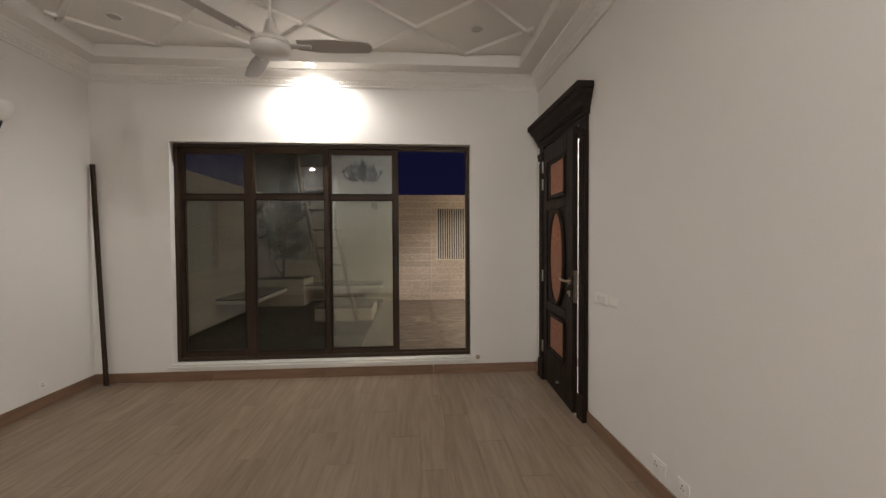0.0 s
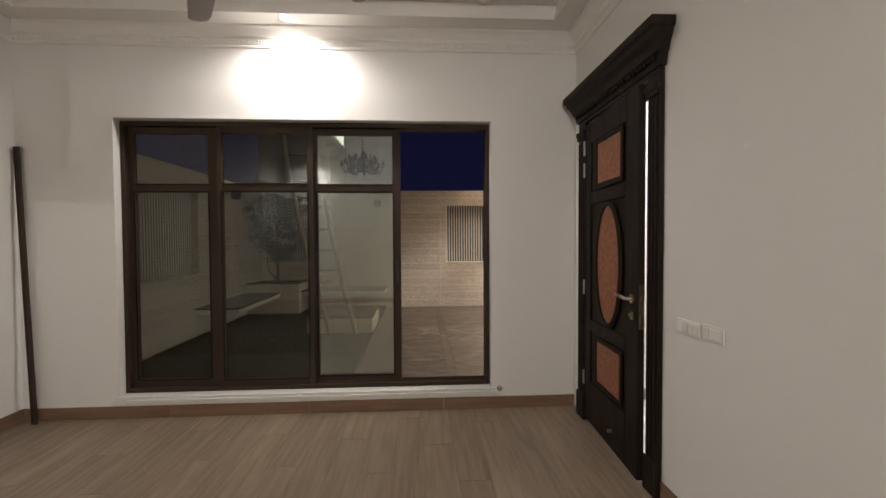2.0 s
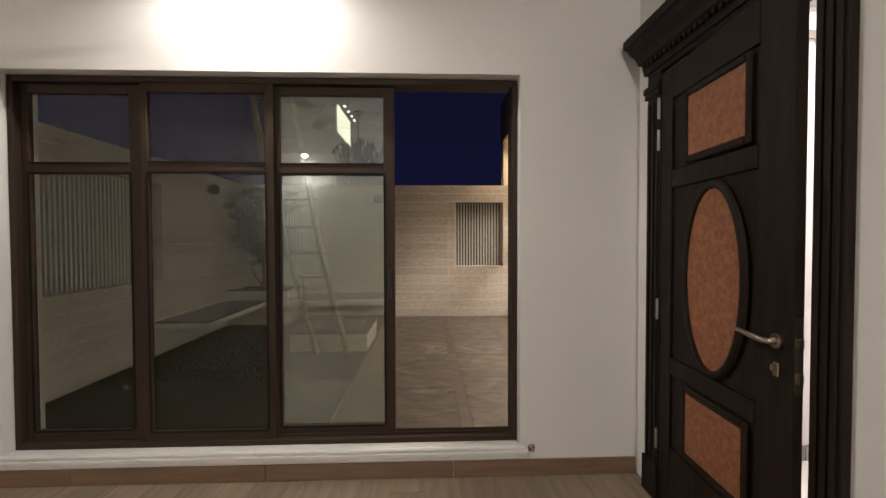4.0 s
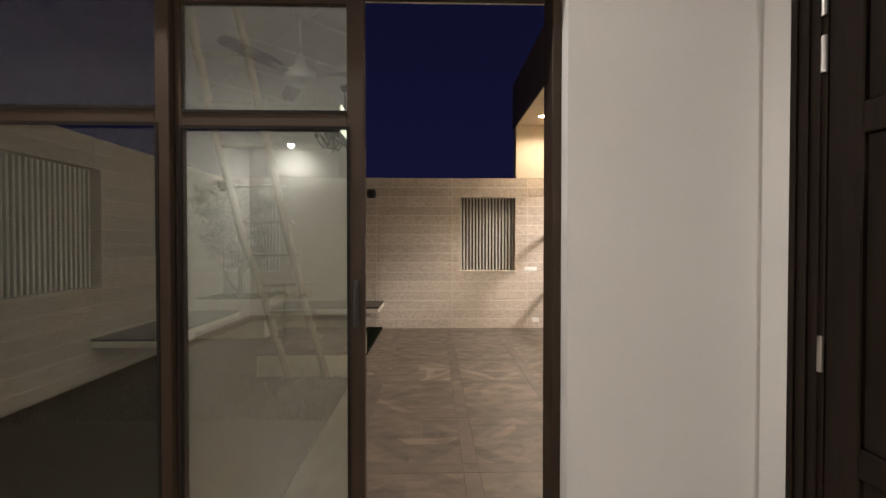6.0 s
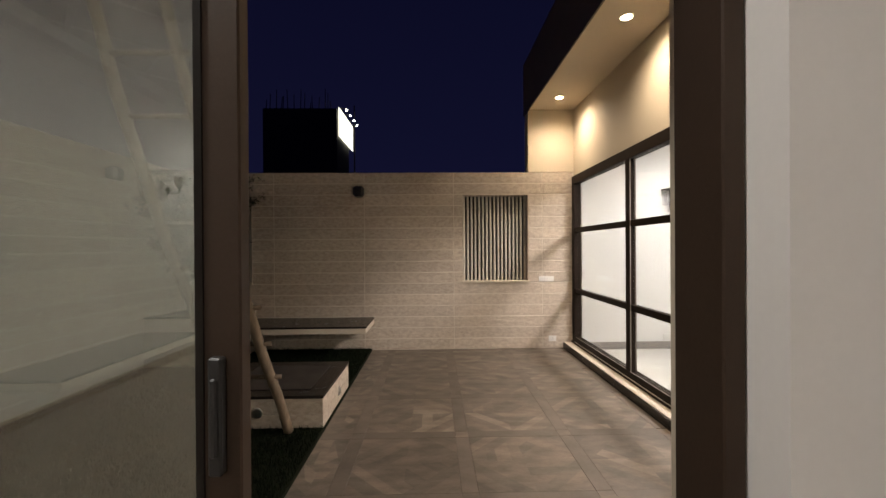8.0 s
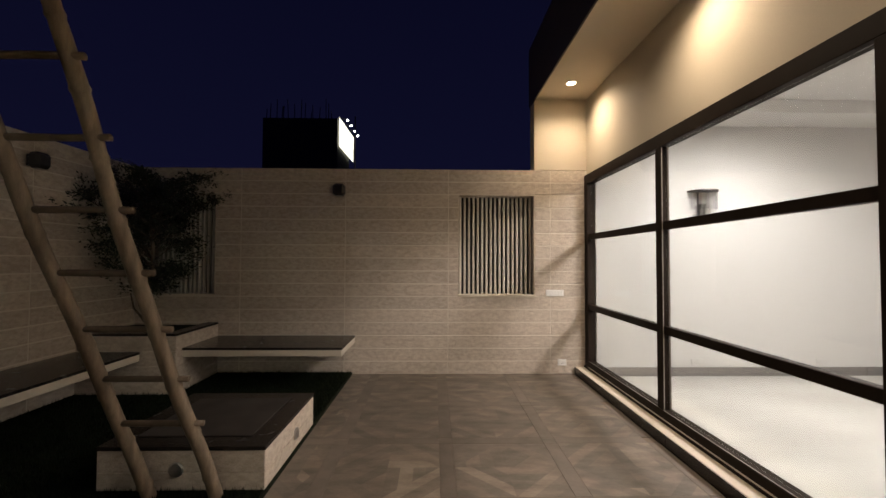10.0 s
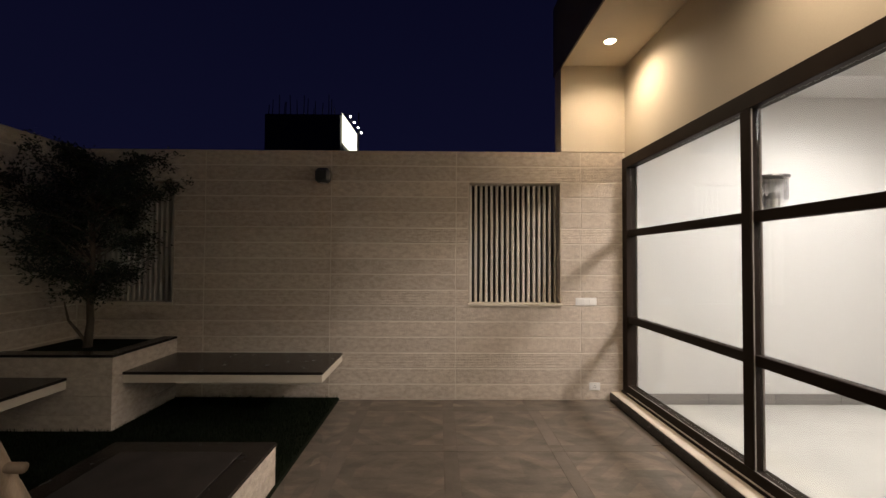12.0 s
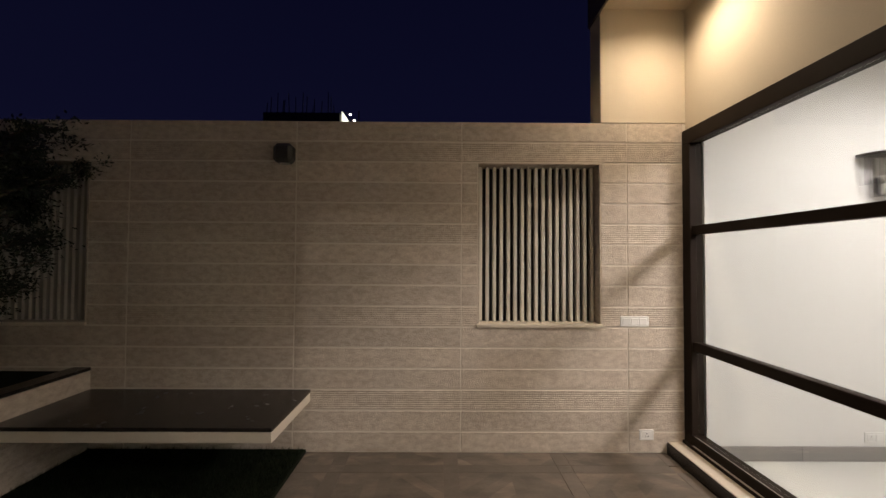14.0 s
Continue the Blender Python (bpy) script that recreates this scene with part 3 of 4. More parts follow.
solid("ceiling_hall", boxes((HX0, HX1, HY0, HY1, 3.1, 3.2)), HALLWHITE, "white hall ceiling beyond the door", "ceiling")
lamp("hall_light", "AREA", (2.8, 3.5, 3.08), (2.8, 3.5, 0), W_HALL, NEUTRAL, 0.3)

# ---- loose and fixed things in the room ----


def ceiling_fan():
    fan = thing("ceiling_fan", "cream enamel three-blade ceiling fan on a short rod", "fan", (-0.42, 3.18, 0.03))
    part("canopy", lathe([(0.0, 3.163), (0.055, 3.163), (0.060, 3.143), (0.035, 3.09), (0.016, 3.08), (0.0, 3.08)], 20), ENAMEL, fan, smooth=True)
    part("rod", lathe([(0.013, 2.72), (0.013, 3.10)], 12), ENAMEL, fan)
    part("rod_cover", lathe([(0.014, 2.80), (0.030, 2.79), (0.040, 2.74), (0.055, 2.68), (0.075, 2.675), (0.075, 2.665), (0.0, 2.665)], 24), ENAMEL, fan, smooth=True)
    motor = part("motor_housing", lathe([(0.0, 2.666), (0.085, 2.666), (0.118, 2.655), (0.125, 2.640), (0.125, 2.595), (0.118, 2.580), (0.108, 2.576), (0.104, 2.570), (0.0, 2.566)], 32), ENAMEL, fan, smooth=True)
    part("motor_band", lathe([(0.1255, 2.630), (0.128, 2.628), (0.128, 2.624), (0.1255, 2.622)], 32), STEEL, motor)
    for k in range(3):
        a = 2 + 120 * k
        outline = [(0.17, -0.050), (0.30, -0.064), (0.45, -0.070), (0.59, -0.068), (0.64, -0.056), (0.66, -0.02), (0.655, 0.02), (0.63, 0.045), (0.45, 0.058), (0.30, 0.060), (0.17, 0.045)]
        bl = part("blade", prism(outline, 0.006, "z", 0.0), BLADE, fan)
        bl.matrix_basis = pose(0, 0, 2.634, 0, 0, a) @ pose(0, 0, 0, -11, 0, 0)
        part("blade_iron", boxes((0.11, 0.26, -0.018, 0.018, -0.012, -0.001), bevel=0.003), ENAMEL, bl)
    return fan


ceiling_fan()


def downlight(x, y, z, r, glow, label, group, axis_down=True):
    d = thing("downlight", label, "downlight", (x, y, z), group)
    part("trim_ring", lathe([(r, 0.0), (r * 1.28, -0.001), (r * 1.30, -0.005), (r * 1.02, -0.007), (r, 0.0)], 24), WHITE, d)
    part("lens", lathe([(0.0, -0.004), (r, -0.004), (r, -0.0005), (0.0, -0.0005)], 24), glow, d)
    return d


downlight(-0.48, YW - 0.215, ZS, 0.045, LAMPGLOW, "lit round recessed ceiling downlight near the window wall", "room downlights")
lamp("wash_light", "SPOT", (-0.48, YW - 0.215, ZS - 0.012), (-0.48, YW - 0.19, 0), W_WASH, WARM, 0.045, 168, 0.7)
# the lamp at x = 1.00 is unseen, added opposite the left one
for x in (-1.86, 1.00):
    downlight(x, YB + 0.18, ZS, 0.045, LAMPGLOW, "lit round recessed ceiling downlight near the back wall", "room downlights")
    lamp("back_light", "SPOT", (x, YB + 0.18, ZS - 0.012), (x, YB + (0.7 if x < 0 else 2.6), 0), W_BACK * (0.34 if x < 0 else 0.90), WARM, 0.05, 170, 0.8)
OFFLENS = material("unlit_frosted_lens", (0.45, 0.43, 0.40), 0.5, fine=80, vary=0.04)
for x, y in ((1.07, 3.92), (-1.90, 3.92)):
    downlight(x, y, ZT, 0.05, OFFLENS, "unlit round recessed downlight in the tray ceiling", "unlit downlights")


def plate_on(name, label, category, at, turn, modules, group="", plastic=WHITE):
    """A wall plate; modules are (from, to, kind)."""
    p = thing(name, label, category, at, group)
    p.rotation_euler = (0, 0, radians(turn))
    w = max(b for _, b, _ in modules) / 2 + 0.012
    part("cover_plate", boxes((-w, w, -0.007, 0.0, -0.037, 0.037), bevel=0.002), plastic, p)
    for a, b, kind in modules:
        c = w - 0.012
        x0, x1 = a - c + 0.002, b - c - 0.002
        if kind == "rocker":
            part("rocker", boxes((x0, x1, -0.011, -0.0072, -0.024, 0.024), bevel=0.002), plastic, p)
        else:
            s = part("socket_face", boxes((x0, x1, -0.0095, -0.0072, -0.024, 0.024), bevel=0.002), plastic, p)
            m = (x0 + x1) / 2
            part("pin_holes", boxes((m - 0.003, m + 0.003, -0.0105, -0.0097, 0.006, 0.015), (m - 0.012, m - 0.006, -0.0105, -0.0097, -0.012, -0.004), (m + 0.006, m + 0.012, -0.0105, -0.0097, -0.012, -0.004)), GASKET, s)
    return p


R4 = [(0.0, 0.038, "rocker"), (0.038, 0.076, "rocker"), (0.076, 0.114, "rocker"), (0.114, 0.152, "rocker")]
plate_on("switch_plate", "white four-gang switch plate on the wall beside the door", "switch", (XR, 3.190, 0.948), -90, R4, "switches by the door")
plate_on("switch_plate", "white switch plate with a fan knob and rockers", "switch", (XR, 3.025, 0.956), -90, [(0.0, 0.038, "rocker"), (0.038, 0.114, "rocker")], "switches by the door")
plate_on("wall_socket", "white wall socket low above the skirting", "socket", (XR, 2.50, 0.135), -90, [(0.0, 0.06, "socket"), (0.06, 0.105, "rocker")])
plate_on("wall_socket", "white wall socket low above the skirting", "socket", (XR, 2.30, 0.135), -90, [(0.0, 0.06, "socket")])
plate_on("wall_socket", "small white wall socket near the corner skirting", "socket", (XL, 4.073, 0.155), 90, [(0.0, 0.06, "socket")])

tap = thing("pipe_stub", "small brass pipe stub beside the window sill", "pipe", (1.185, YW, 0.118))
part("flange", lathe([(0.0, 0.0), (0.024, 0.0), (0.022, -0.006), (0.012, -0.010)], 16, axis="y"), BRASS, tap)
part("nipple", lathe([(0.011, -0.008), (0.011, -0.032), (0.007, -0.034), (0.0, -0.034)], 14, axis="y"), BRASS, tap)

for k, (bx, by, tx, ty) in enumerate(((-2.532, 4.600, -2.632, 4.632), (-2.507, 4.596, -2.608, 4.630))):
    rail = thing("curtain_rail", "dark brown metal rail leaning in the corner", "rail", (bx, by, ZR), "rails leaning in the corner")
    d = Vector((tx - bx, ty - by, 2.175))
    part("rail_tube", tube([(0, 0, 0.008), d * 0.5, d], [0.0125, 0.0125, 0.0125], 8), BRONZE, rail)
    part("end_cap", tube([(0, 0, 0.0), (0, 0, 0.012)], [0.0135, 0.0135], 8), BLACKMETAL, rail)



def bracket_lamp(y, z):
    """An unlit wall lamp on the left wall: rose, curled arm, cup shade."""
    b = thing("wall_bracket_lamp", "unlit wall lamp with a dark curled arm and white cup shade", "wall lamp", (XL, y, z), "bracket lamps")
    part("wall_rose", lathe([(0.0, 0.0), (0.045, 0.0), (0.04, 0.012), (0.015, 0.022), (0.0, 0.022)], 16, axis="x"), BLACKMETAL, b)
    part("arm", tube([(0.015, 0, 0), (0.07, 0, -0.045), (0.13, 0, -0.035), (0.15, 0, 0.02)], [0.008, 0.008, 0.007, 0.007], 8), BLACKMETAL, b, smooth=True)
    part("shade", lathe([(0.018, 0.02), (0.045, 0.05), (0.060, 0.10), (0.075, 0.16), (0.071, 0.16), (0.055, 0.10), (0.040, 0.055), (0.0, 0.03)], 20, (0.15, 0, 0)), WHITE, b, smooth=True)
    return b


bracket_lamp(3.645, 2.25)
bracket_lamp(0.32, 2.10)


def chandelier():
    c = thing("chandelier", "unlit black branched chandelier hung with crystals", "chandelier", (-0.42, 1.57, 0))
    part("ceiling_cup", lathe([(0.0, 3.19), (0.06, 3.19), (0.05, 3.15), (0.0, 3.13)], 16), BLACKMETAL, c)
    part("chain", lathe([(0.008, 2.80), (0.008, 3.14)], 8), BLACKMETAL, c)
    part("stem", lathe([(0.0, 2.84), (0.02, 2.83), (0.045, 2.74), (0.02, 2.66), (0.05, 2.58), (0.03, 2.50), (0.0, 2.47)], 16), BLACKMETAL, c, smooth=True)
    for k in range(16):
        a = k * math.pi / 8
        ca, sa = math.cos(a), math.sin(a)
        r = 0.34 if k % 2 == 0 else 0.22
        lift = 0.0 if k % 2 == 0 else 0.09
        pts = [(0.04 * ca, 0.04 * sa, 2.54), (0.45 * r * ca, 0.45 * r * sa, 2.46 + lift), (0.85 * r * ca, 0.85 * r * sa, 2.50 + lift), (r * ca, r * sa, 2.60 + lift)]
        arm = part("arm", tube(pts, [0.011, 0.010, 0.009, 0.008], 7), BLACKMETAL, c)
        part("candle_cup", lathe([(0.0, 2.60), (0.035, 2.61), (0.04, 2.625), (0.012, 2.63), (0.012, 2.67), (0.0, 2.68)], 10, (r * ca, r * sa, lift)), BLACKMETAL, arm)
        part("scroll_leaf", tube([(0.6 * r * ca, 0.6 * r * sa, 2.48 + lift), (0.75 * r * ca, 0.75 * r * sa, 2.60 + lift), (0.62 * r * ca, 0.62 * r * sa, 2.70 + lift)], [0.016, 0.013, 0.004], 6), BLACKMETAL, arm)
        part("crystal_drop", lathe([(0.0, 2.42), (0.016, 2.46), (0.010, 2.52), (0.0, 2.56)], 6, (0.8 * r * ca, 0.8 * r * sa, lift)), SHADEDCRYSTAL, arm)
    return c


chandelier()



AGEDBRONZE = material("aged_bronze", (0.06, 0.042, 0.025), 0.4, metal=0.6, fine=120, vary=0.1, bump=0.02)
# pale gold, part metal: lamp sparkle in clear crystal put into the colour
SPARKLE = material("sparkle_painted_glass", (0.95, 0.86, 0.66), 0.16, metal=0.4, fine=60, vary=0.05, bump=0.0, spec=1.0)


def crystal_tiers():
    """A taken-down crystal chandelier standing on the floor by the back wall."""
    c = thing("crystal_chandelier", "taken-down two-tier crystal chandelier standing on the floor", "chandelier", (-1.52, 0.55, ZR))
    part("stem", lathe([(0.0, 0.0), (0.12, 0.0), (0.12, 0.015), (0.015, 0.03), (0.015, 0.84), (0.0, 0.86)], 16), BRASS, c)
    r2 = random.Random(4)
    drop = lathe([(0.0, -0.026), (0.013, 0.0), (0.0, 0.016)], 5)
    cut_glass = mesh_of("crystal_drop", drop, SPARKLE)
    for r, z, arms, per, spread in ((0.36, 0.66, 8, 16, 0.050), (0.16, 0.34, 6, 18, 0.070)):
        hub = part("tier_hub", lathe([(0.0, z - 0.03), (0.03, z - 0.02), (0.03, z + 0.02), (0.0, z + 0.03)], 14), AGEDBRONZE, c)
        for k in range(arms):
            a = 2 * math.pi * (k + 0.3) / arms
            ca, sa = math.cos(a), math.sin(a)
            part("arm", tube([(0.025 * ca, 0.025 * sa, z), (0.5 * r * ca, 0.5 * r * sa, z - 0.05), (r * ca, r * sa, z)], [0.007, 0.006, 0.006], 6), AGEDBRONZE, hub)
            for j in range(per):
                o = new("crystal_drop", cut_glass)
                o.parent = hub
                o.matrix_basis = pose(r * ca + r2.gauss(0, spread), r * sa + r2.gauss(0, spread), z + r2.gauss(0, 0.028), r2.uniform(-50, 50), r2.uniform(-50, 50), r2.uniform(0, 360))
    return c


crystal_tiers()

# ---- the courtyard: shell ----
XG, YE, ZWALL = 2.53, 9.575, 2.375
CXL = -2.66
GX = ((1.040, 1.924), (-2.644, -1.764))
GY = (5.640, 7.270)
GZ0, GZ1 = 0.908, 2.076


def back_wall_core():
    y0, y1 = YE + 0.0045, YE + 0.23
    xs = [CXL - 0.2, GX[1][0], GX[1][1], GX[0][0], GX[0][1], XG + 0.6]
    rows = [(CXL - 0.2, XG + 0.6, y0, y1, -0.2, GZ0), (CXL - 0.2, XG + 0.6, y0, y1, GZ1, ZWALL - 0.004)]
    rows += [(xs[0], xs[1], y0, y1, GZ0, GZ1), (xs[2], xs[3], y0, y1, GZ0, GZ1), (xs[4], xs[5], y0, y1, GZ0, GZ1)]
    return boxes(*rows)


wall_end = solid("wall_courtyard_end", back_wall_core(), STONEGROUT, "boundary wall clad in ribbed sandstone-look planks", "wall")
wall_side = solid("wall_courtyard_side", boxes((CXL - 0.2, CXL - 0.0045, YO + 0.2, YE + 0.01, -0.2, GZ0), (CXL - 0.2, CXL - 0.0045, YO + 0.2, YE + 0.01, GZ1, ZWALL - 0.004), (CXL - 0.2, CXL - 0.0045, YO + 0.2, GY[0], GZ0, GZ1), (CXL - 0.2, CXL - 0.0045, GY[1], YE + 0.01, GZ0, GZ1)), STONEGROUT, "side boundary wall clad in sandstone-look planks", "wall")

# outer face of the house and its roof edge
solid("wall_house_outer", boxes((CXL - 0.2, WX0 - 0.002, YO + 0.001, YO + 0.03, -0.1, 3.9), (WX1 + 0.002, XG + 0.2, YO + 0.001, YO + 0.03, -0.1, 3.9), (WX0 - 0.002, WX1 + 0.002, YO + 0.001, YO + 0.03, WZ1, 3.9), (WX0 - 0.002, WX1 + 0.002, YO + 0.001, YO + 0.03, -0.1, WZ0)), PLASTER, "beige plastered outer wall of the house", "wall")
solid("roof_slab", boxes((CXL - 0.2, XG + 0.2, YB - 0.2, YO, 3.41, 3.95), (CXL - 0.2, 1.91, YO + 0.031, 5.915, 3.62, 3.95)), DARKWALL, "dark roof slab with a projecting canopy", "roof")
solid("wall_glass_upper", boxes((XG + 0.02, XG + 0.24, YO + 0.031, YE + 0.20, 2.31, 4.0)), PLASTER, "beige plastered band above the glass wall", "wall")
solid("ceiling_soffit", boxes((1.93, XG + 0.019, YO + 0.031, YE + 0.20, 3.215, 3.40)), PLASTER, "beige plaster soffit over the paving", "soffit")
solid("wall_soffit_fascia", boxes((1.915, 1.929, YO + 0.031, YE + 0.21, 3.185, 3.90)), DARKWALL, "dark fascia along the soffit edge", "fascia")
solid("wall_end_fin", boxes((1.93, XG + 0.019, YE, YE + 0.20, ZWALL + 0.001, 3.214)), PLASTER, "beige plaster end panel above the boundary wall", "wall")

# ---- glass wall and the bright room behind it ----
glasswall = thing("window_2", "dark bronze framed full-height glass wall", "window", kind="structure")
GXF0, GXF1 = XG - 0.015, XG + 0.075
YM = (5.07, 6.388, 8.006, 9.567)
part("window_frame", boxes((GXF0, GXF1, YM[0] - 0.06, YM[-1], 0.079, 0.165), (GXF0, GXF1, YM[0] - 0.06, YM[-1], 2.205, 2.308), (GXF0, GXF1, YM[-1] - 0.088, YM[-1], 0.1655, 2.2045), (GXF0 - 0.016, GXF0, YM[0] - 0.06, YM[-1], 0.079, 0.102), (GXF0, GXF1, YM[0] - 0.06, YM[0] + 0.04, 0.1655, 2.2045), bevel=0.003), DARKBRONZE, glasswall)
for y, w in ((YM[1], 0.043), (YM[2], 0.036)):
    post = part("mullion", boxes((GXF0, XG + 0.045, y - w, y + w, 0.166, 2.204), bevel=0.003), DARKBRONZE, glasswall)
    # added strip, coloured paler where room light falls on the mullion
    part("inner_cover", boxes((XG + 0.040, XG + 0.055, y - w - 0.004, y + w + 0.004, 0.166, 2.204), bevel=0.003), LITBRONZE, post, "paler strip for the lit inner side of the bronze mullion")
    # thin pale line: painted highlight on the mullion's seal
    part("seal", boxes((GXF0 + 0.010, GXF0 + 0.016, y - w - 0.0030, y - w - 0.0003, 0.170, 2.20)), SEALGLINT, post)
for y0, y1 in ((YM[0] + 0.041, YM[1] - 0.044), (YM[1] + 0.044, YM[2] - 0.037), (YM[2] + 0.037, YM[3] - 0.089)):
    for z in (0.778, 1.586):
        part("transom", boxes((XG - 0.001, XG + 0.055, y0, y1, z - 0.031, z + 0.031), bevel=0.003), DARKBRONZE, glasswall)
    for z0, z1 in ((0.166, 0.7465), (0.8095, 1.5545), (1.6175, 2.2045)):
        p = part("pane", boxes((XG + 0.028, XG + 0.036, y0, y1, z0, z1)), PANE, glasswall)
        p.visible_shadow = False
# painted highlight lines along the seals of the bottom frame
part("seal", boxes((GXF0 - 0.0145, GXF0 - 0.0005, YM[0], YM[-1] - 0.11, 0.1025, 0.1050), (GXF0 + 0.006, GXF0 + 0.010, YM[0] + 0.05, YM[-1] - 0.11, 0.1652, 0.1680)), SEALGLINT, glasswall)
kerb = thing("kerb_glass_wall", "cream stone kerb under the glass wall", "kerb", kind="structure")
for k in range(5):
    y0, y1 = 4.945 + 0.926 * k, 4.945 + 0.926 * (k + 1) - 0.003
    part("kerb_stone", prism([(2.4035, -0.05), (2.4035, 0.075), (2.4065, 0.078), (XG + 0.10, 0.078), (XG + 0.10, -0.05)], y1 - y0, "y", y0), KERB, kerb)
    # dark facing stands in for the shadow under the kerb's front edge
    part("kerb_plinth", boxes((2.390, 2.403, y0, y1, -0.05, 0.0735), bevel=0.002), GRANITE, kerb, "dark strip for the shade below the kerb edge")

IX1, IY0, IY1, IZ = 7.6, 4.95, 9.467, 3.02
solid("floor_bright_room", boxes((XG + 0.101, IX1, IY0, IY1, -0.2, 0.0)), MARBLE, "polished white marble floor behind the glass wall", "floor")
solid("wall_bright_room", boxes((XG + 0.081, IX1, IY1, IY1 + 0.1, -0.2, 3.3), (IX1, IX1 + 0.1, IY0, IY1 + 0.1, -0.2, 3.3), (XG + 0.241, IX1, IY0 - 0.1, IY0 - 0.001, -0.2, 3.3)), HALLWHITE, "bright white wall of the room behind the glass", "wall")
solid("ceiling_bright_room", boxes((XG + 0.241, IX1, IY0, IY1, IZ, 3.3), (XG + 0.241, XG + 0.70, IY0, IY1, IZ - 0.14, IZ - 0.001), (XG + 0.701, IX1, IY1 - 0.45, IY1, IZ - 0.14, IZ - 0.001)), HALLWHITE, "white ceiling with a dropped edge behind the glass", "ceiling")
sk = thing("baseboard_bright_room", "grey stone skirting behind the glass wall", "skirting", kind="structure")
for k in range(9):
    part("skirting_tile", boxes((XG + 0.11 + 0.62 * k, XG + 0.11 + 0.62 * (k + 1) - 0.002, IY1 - 0.014, IY1 - 0.001, 0.001, 0.10), bevel=0.002), GREYSKIRT, sk)
for x, y in ((4.05, 6.1), (4.05, 8.15)):
    downlight(x, y, IZ, 0.10, LAMPGLOW, "lit round ceiling light of the white room", "bright room ceiling lights")
for y in (6.1, 8.15):
    lamp("bright_room_light", "SPOT", (4.05, y, IZ - 0.012), (4.05, y, 0), W_SIDE, NEUTRAL, 0.42, 170, 0.55)
downlight(2.8, 3.5, 3.1, 0.10, LAMPGLOW, "lit round ceiling light of the hall", "hall lights")


plate_on("wall_socket", "white wall socket above the grey skirting", "socket", (3.77, IY1, 0.16), 0, [(0.0, 0.06, "socket"), (0.06, 0.12, "rocker")], "bright room sockets", HALLWHITE)
plate_on("wall_socket", "white wall socket above the grey skirting", "socket", (5.20, IY1, 0.16), 0, [(0.0, 0.06, "socket")], "bright room sockets", HALLWHITE)
DARKCHROME = material("dark_chrome", (0.10, 0.09, 0.09), 0.3, metal=1.0, fine=120, vary=0.05, bump=0.0)


def crystal_sconce(x, y, z):
    s = thing("wall_lamp", "unlit chrome wall lamp with hanging crystal prisms", "wall lamp", (x, y, z))
    part("backplate", boxes((-0.05, 0.05, -0.02, 0.0, -0.13, 0.11), bevel=0.004), STEEL, s)
    part("top_plate", lathe([(0.0, 0.118), (0.165, 0.118), (0.168, 0.124), (0.165, 0.136), (0.0, 0.136)], 24, (0, -0.005, 0)), DARKCHROME, s)
    part("inner_cup", lathe([(0.0, -0.16), (0.05, -0.155), (0.055, -0.02), (0.0, -0.02)], 16, (0, -0.06, 0)), STEEL, s)
    for r, zb, zt, n in ((0.152, -0.085, 0.112, 12), (0.085, -0.165, -0.03, 8)):
        for k in range(n):
            a = math.pi + math.pi * (k + 0.5) / n
            w = 0.46 * math.pi * r / n
            bm = boxes((-w, w, -0.005, 0.005, zb, zt), bevel=0.003)
            bmesh.ops.transform(bm, matrix=pose(r * math.cos(a), r * 0.8 * math.sin(a) - 0.012, 0, 0, 0, math.degrees(a) + 90), verts=bm.verts)
            # every other prism is tinted darker to paint the shaded streaks
            part("crystal_prism", bm, SHADEDCRYSTAL if k % 2 else CRYSTAL, s)
    return s


crystal_sconce(3.845, IY1, 1.985)

# lit downlights in the outdoor soffit
for y in (9.12, 7.374, 5.63):
    downlight(2.215, y, 3.215, 0.045, AMBERGLOW, "lit warm recessed downlight in the plaster soffit", "soffit downlights")
    lamp("soffit_light", "SPOT", (2.245, y, 3.20), (2.29, y, 0), W_SOFFIT, AMBER, 0.04, 150, 1.0)

# ---- courtyard things ----


def louvre(w, m, label):
    """Slats in an opening w wide; local x along the wall, y into it."""
    g = thing("louvre_grille", label, "grille", group="wall louvres")
    n = round(w / 0.0515)
    part("surround", boxes((0, 0.006, -0.002, 0.17, GZ0, GZ1), (w - 0.006, w, -0.002, 0.17, GZ0, GZ1), (0.006, w - 0.006, -0.002, 0.17, GZ1 - 0.008, GZ1), bevel=0.001), STONE, g)
    part("grille_sill", boxes((-0.012, w + 0.012, -0.020, 0.13, GZ0 - 0.020, GZ0 + 0.006), bevel=0.004), KERB, g, "cream stone sill")
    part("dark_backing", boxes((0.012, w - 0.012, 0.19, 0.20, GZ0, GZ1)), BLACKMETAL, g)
    sl = mesh_of("slat", boxes((-0.0125, 0.0125, 0.0, 0.045, GZ0 + 0.006, GZ1 - 0.012), bevel=0.003), SLAT)
    for k in range(n):
        o = new("slat", sl)
        o.parent, o.location = g, ((k + 0.5) * w / n, 0.095, 0)
    g.matrix_basis = m
    return g


louvre(GX[0][1] - GX[0][0], pose(GX[0][0], YE, 0), "vertical pale metal slats in the end wall, over a dark back")
louvre(GX[1][1] - GX[1][0], pose(GX[1][0], YE, 0), "vertical pale metal slats in the end wall, half behind the tree")
louvre(GY[1] - GY[0], pose(CXL, GY[0], 0, 0, 0, 90), "vertical pale metal slats in the side wall above the turf")


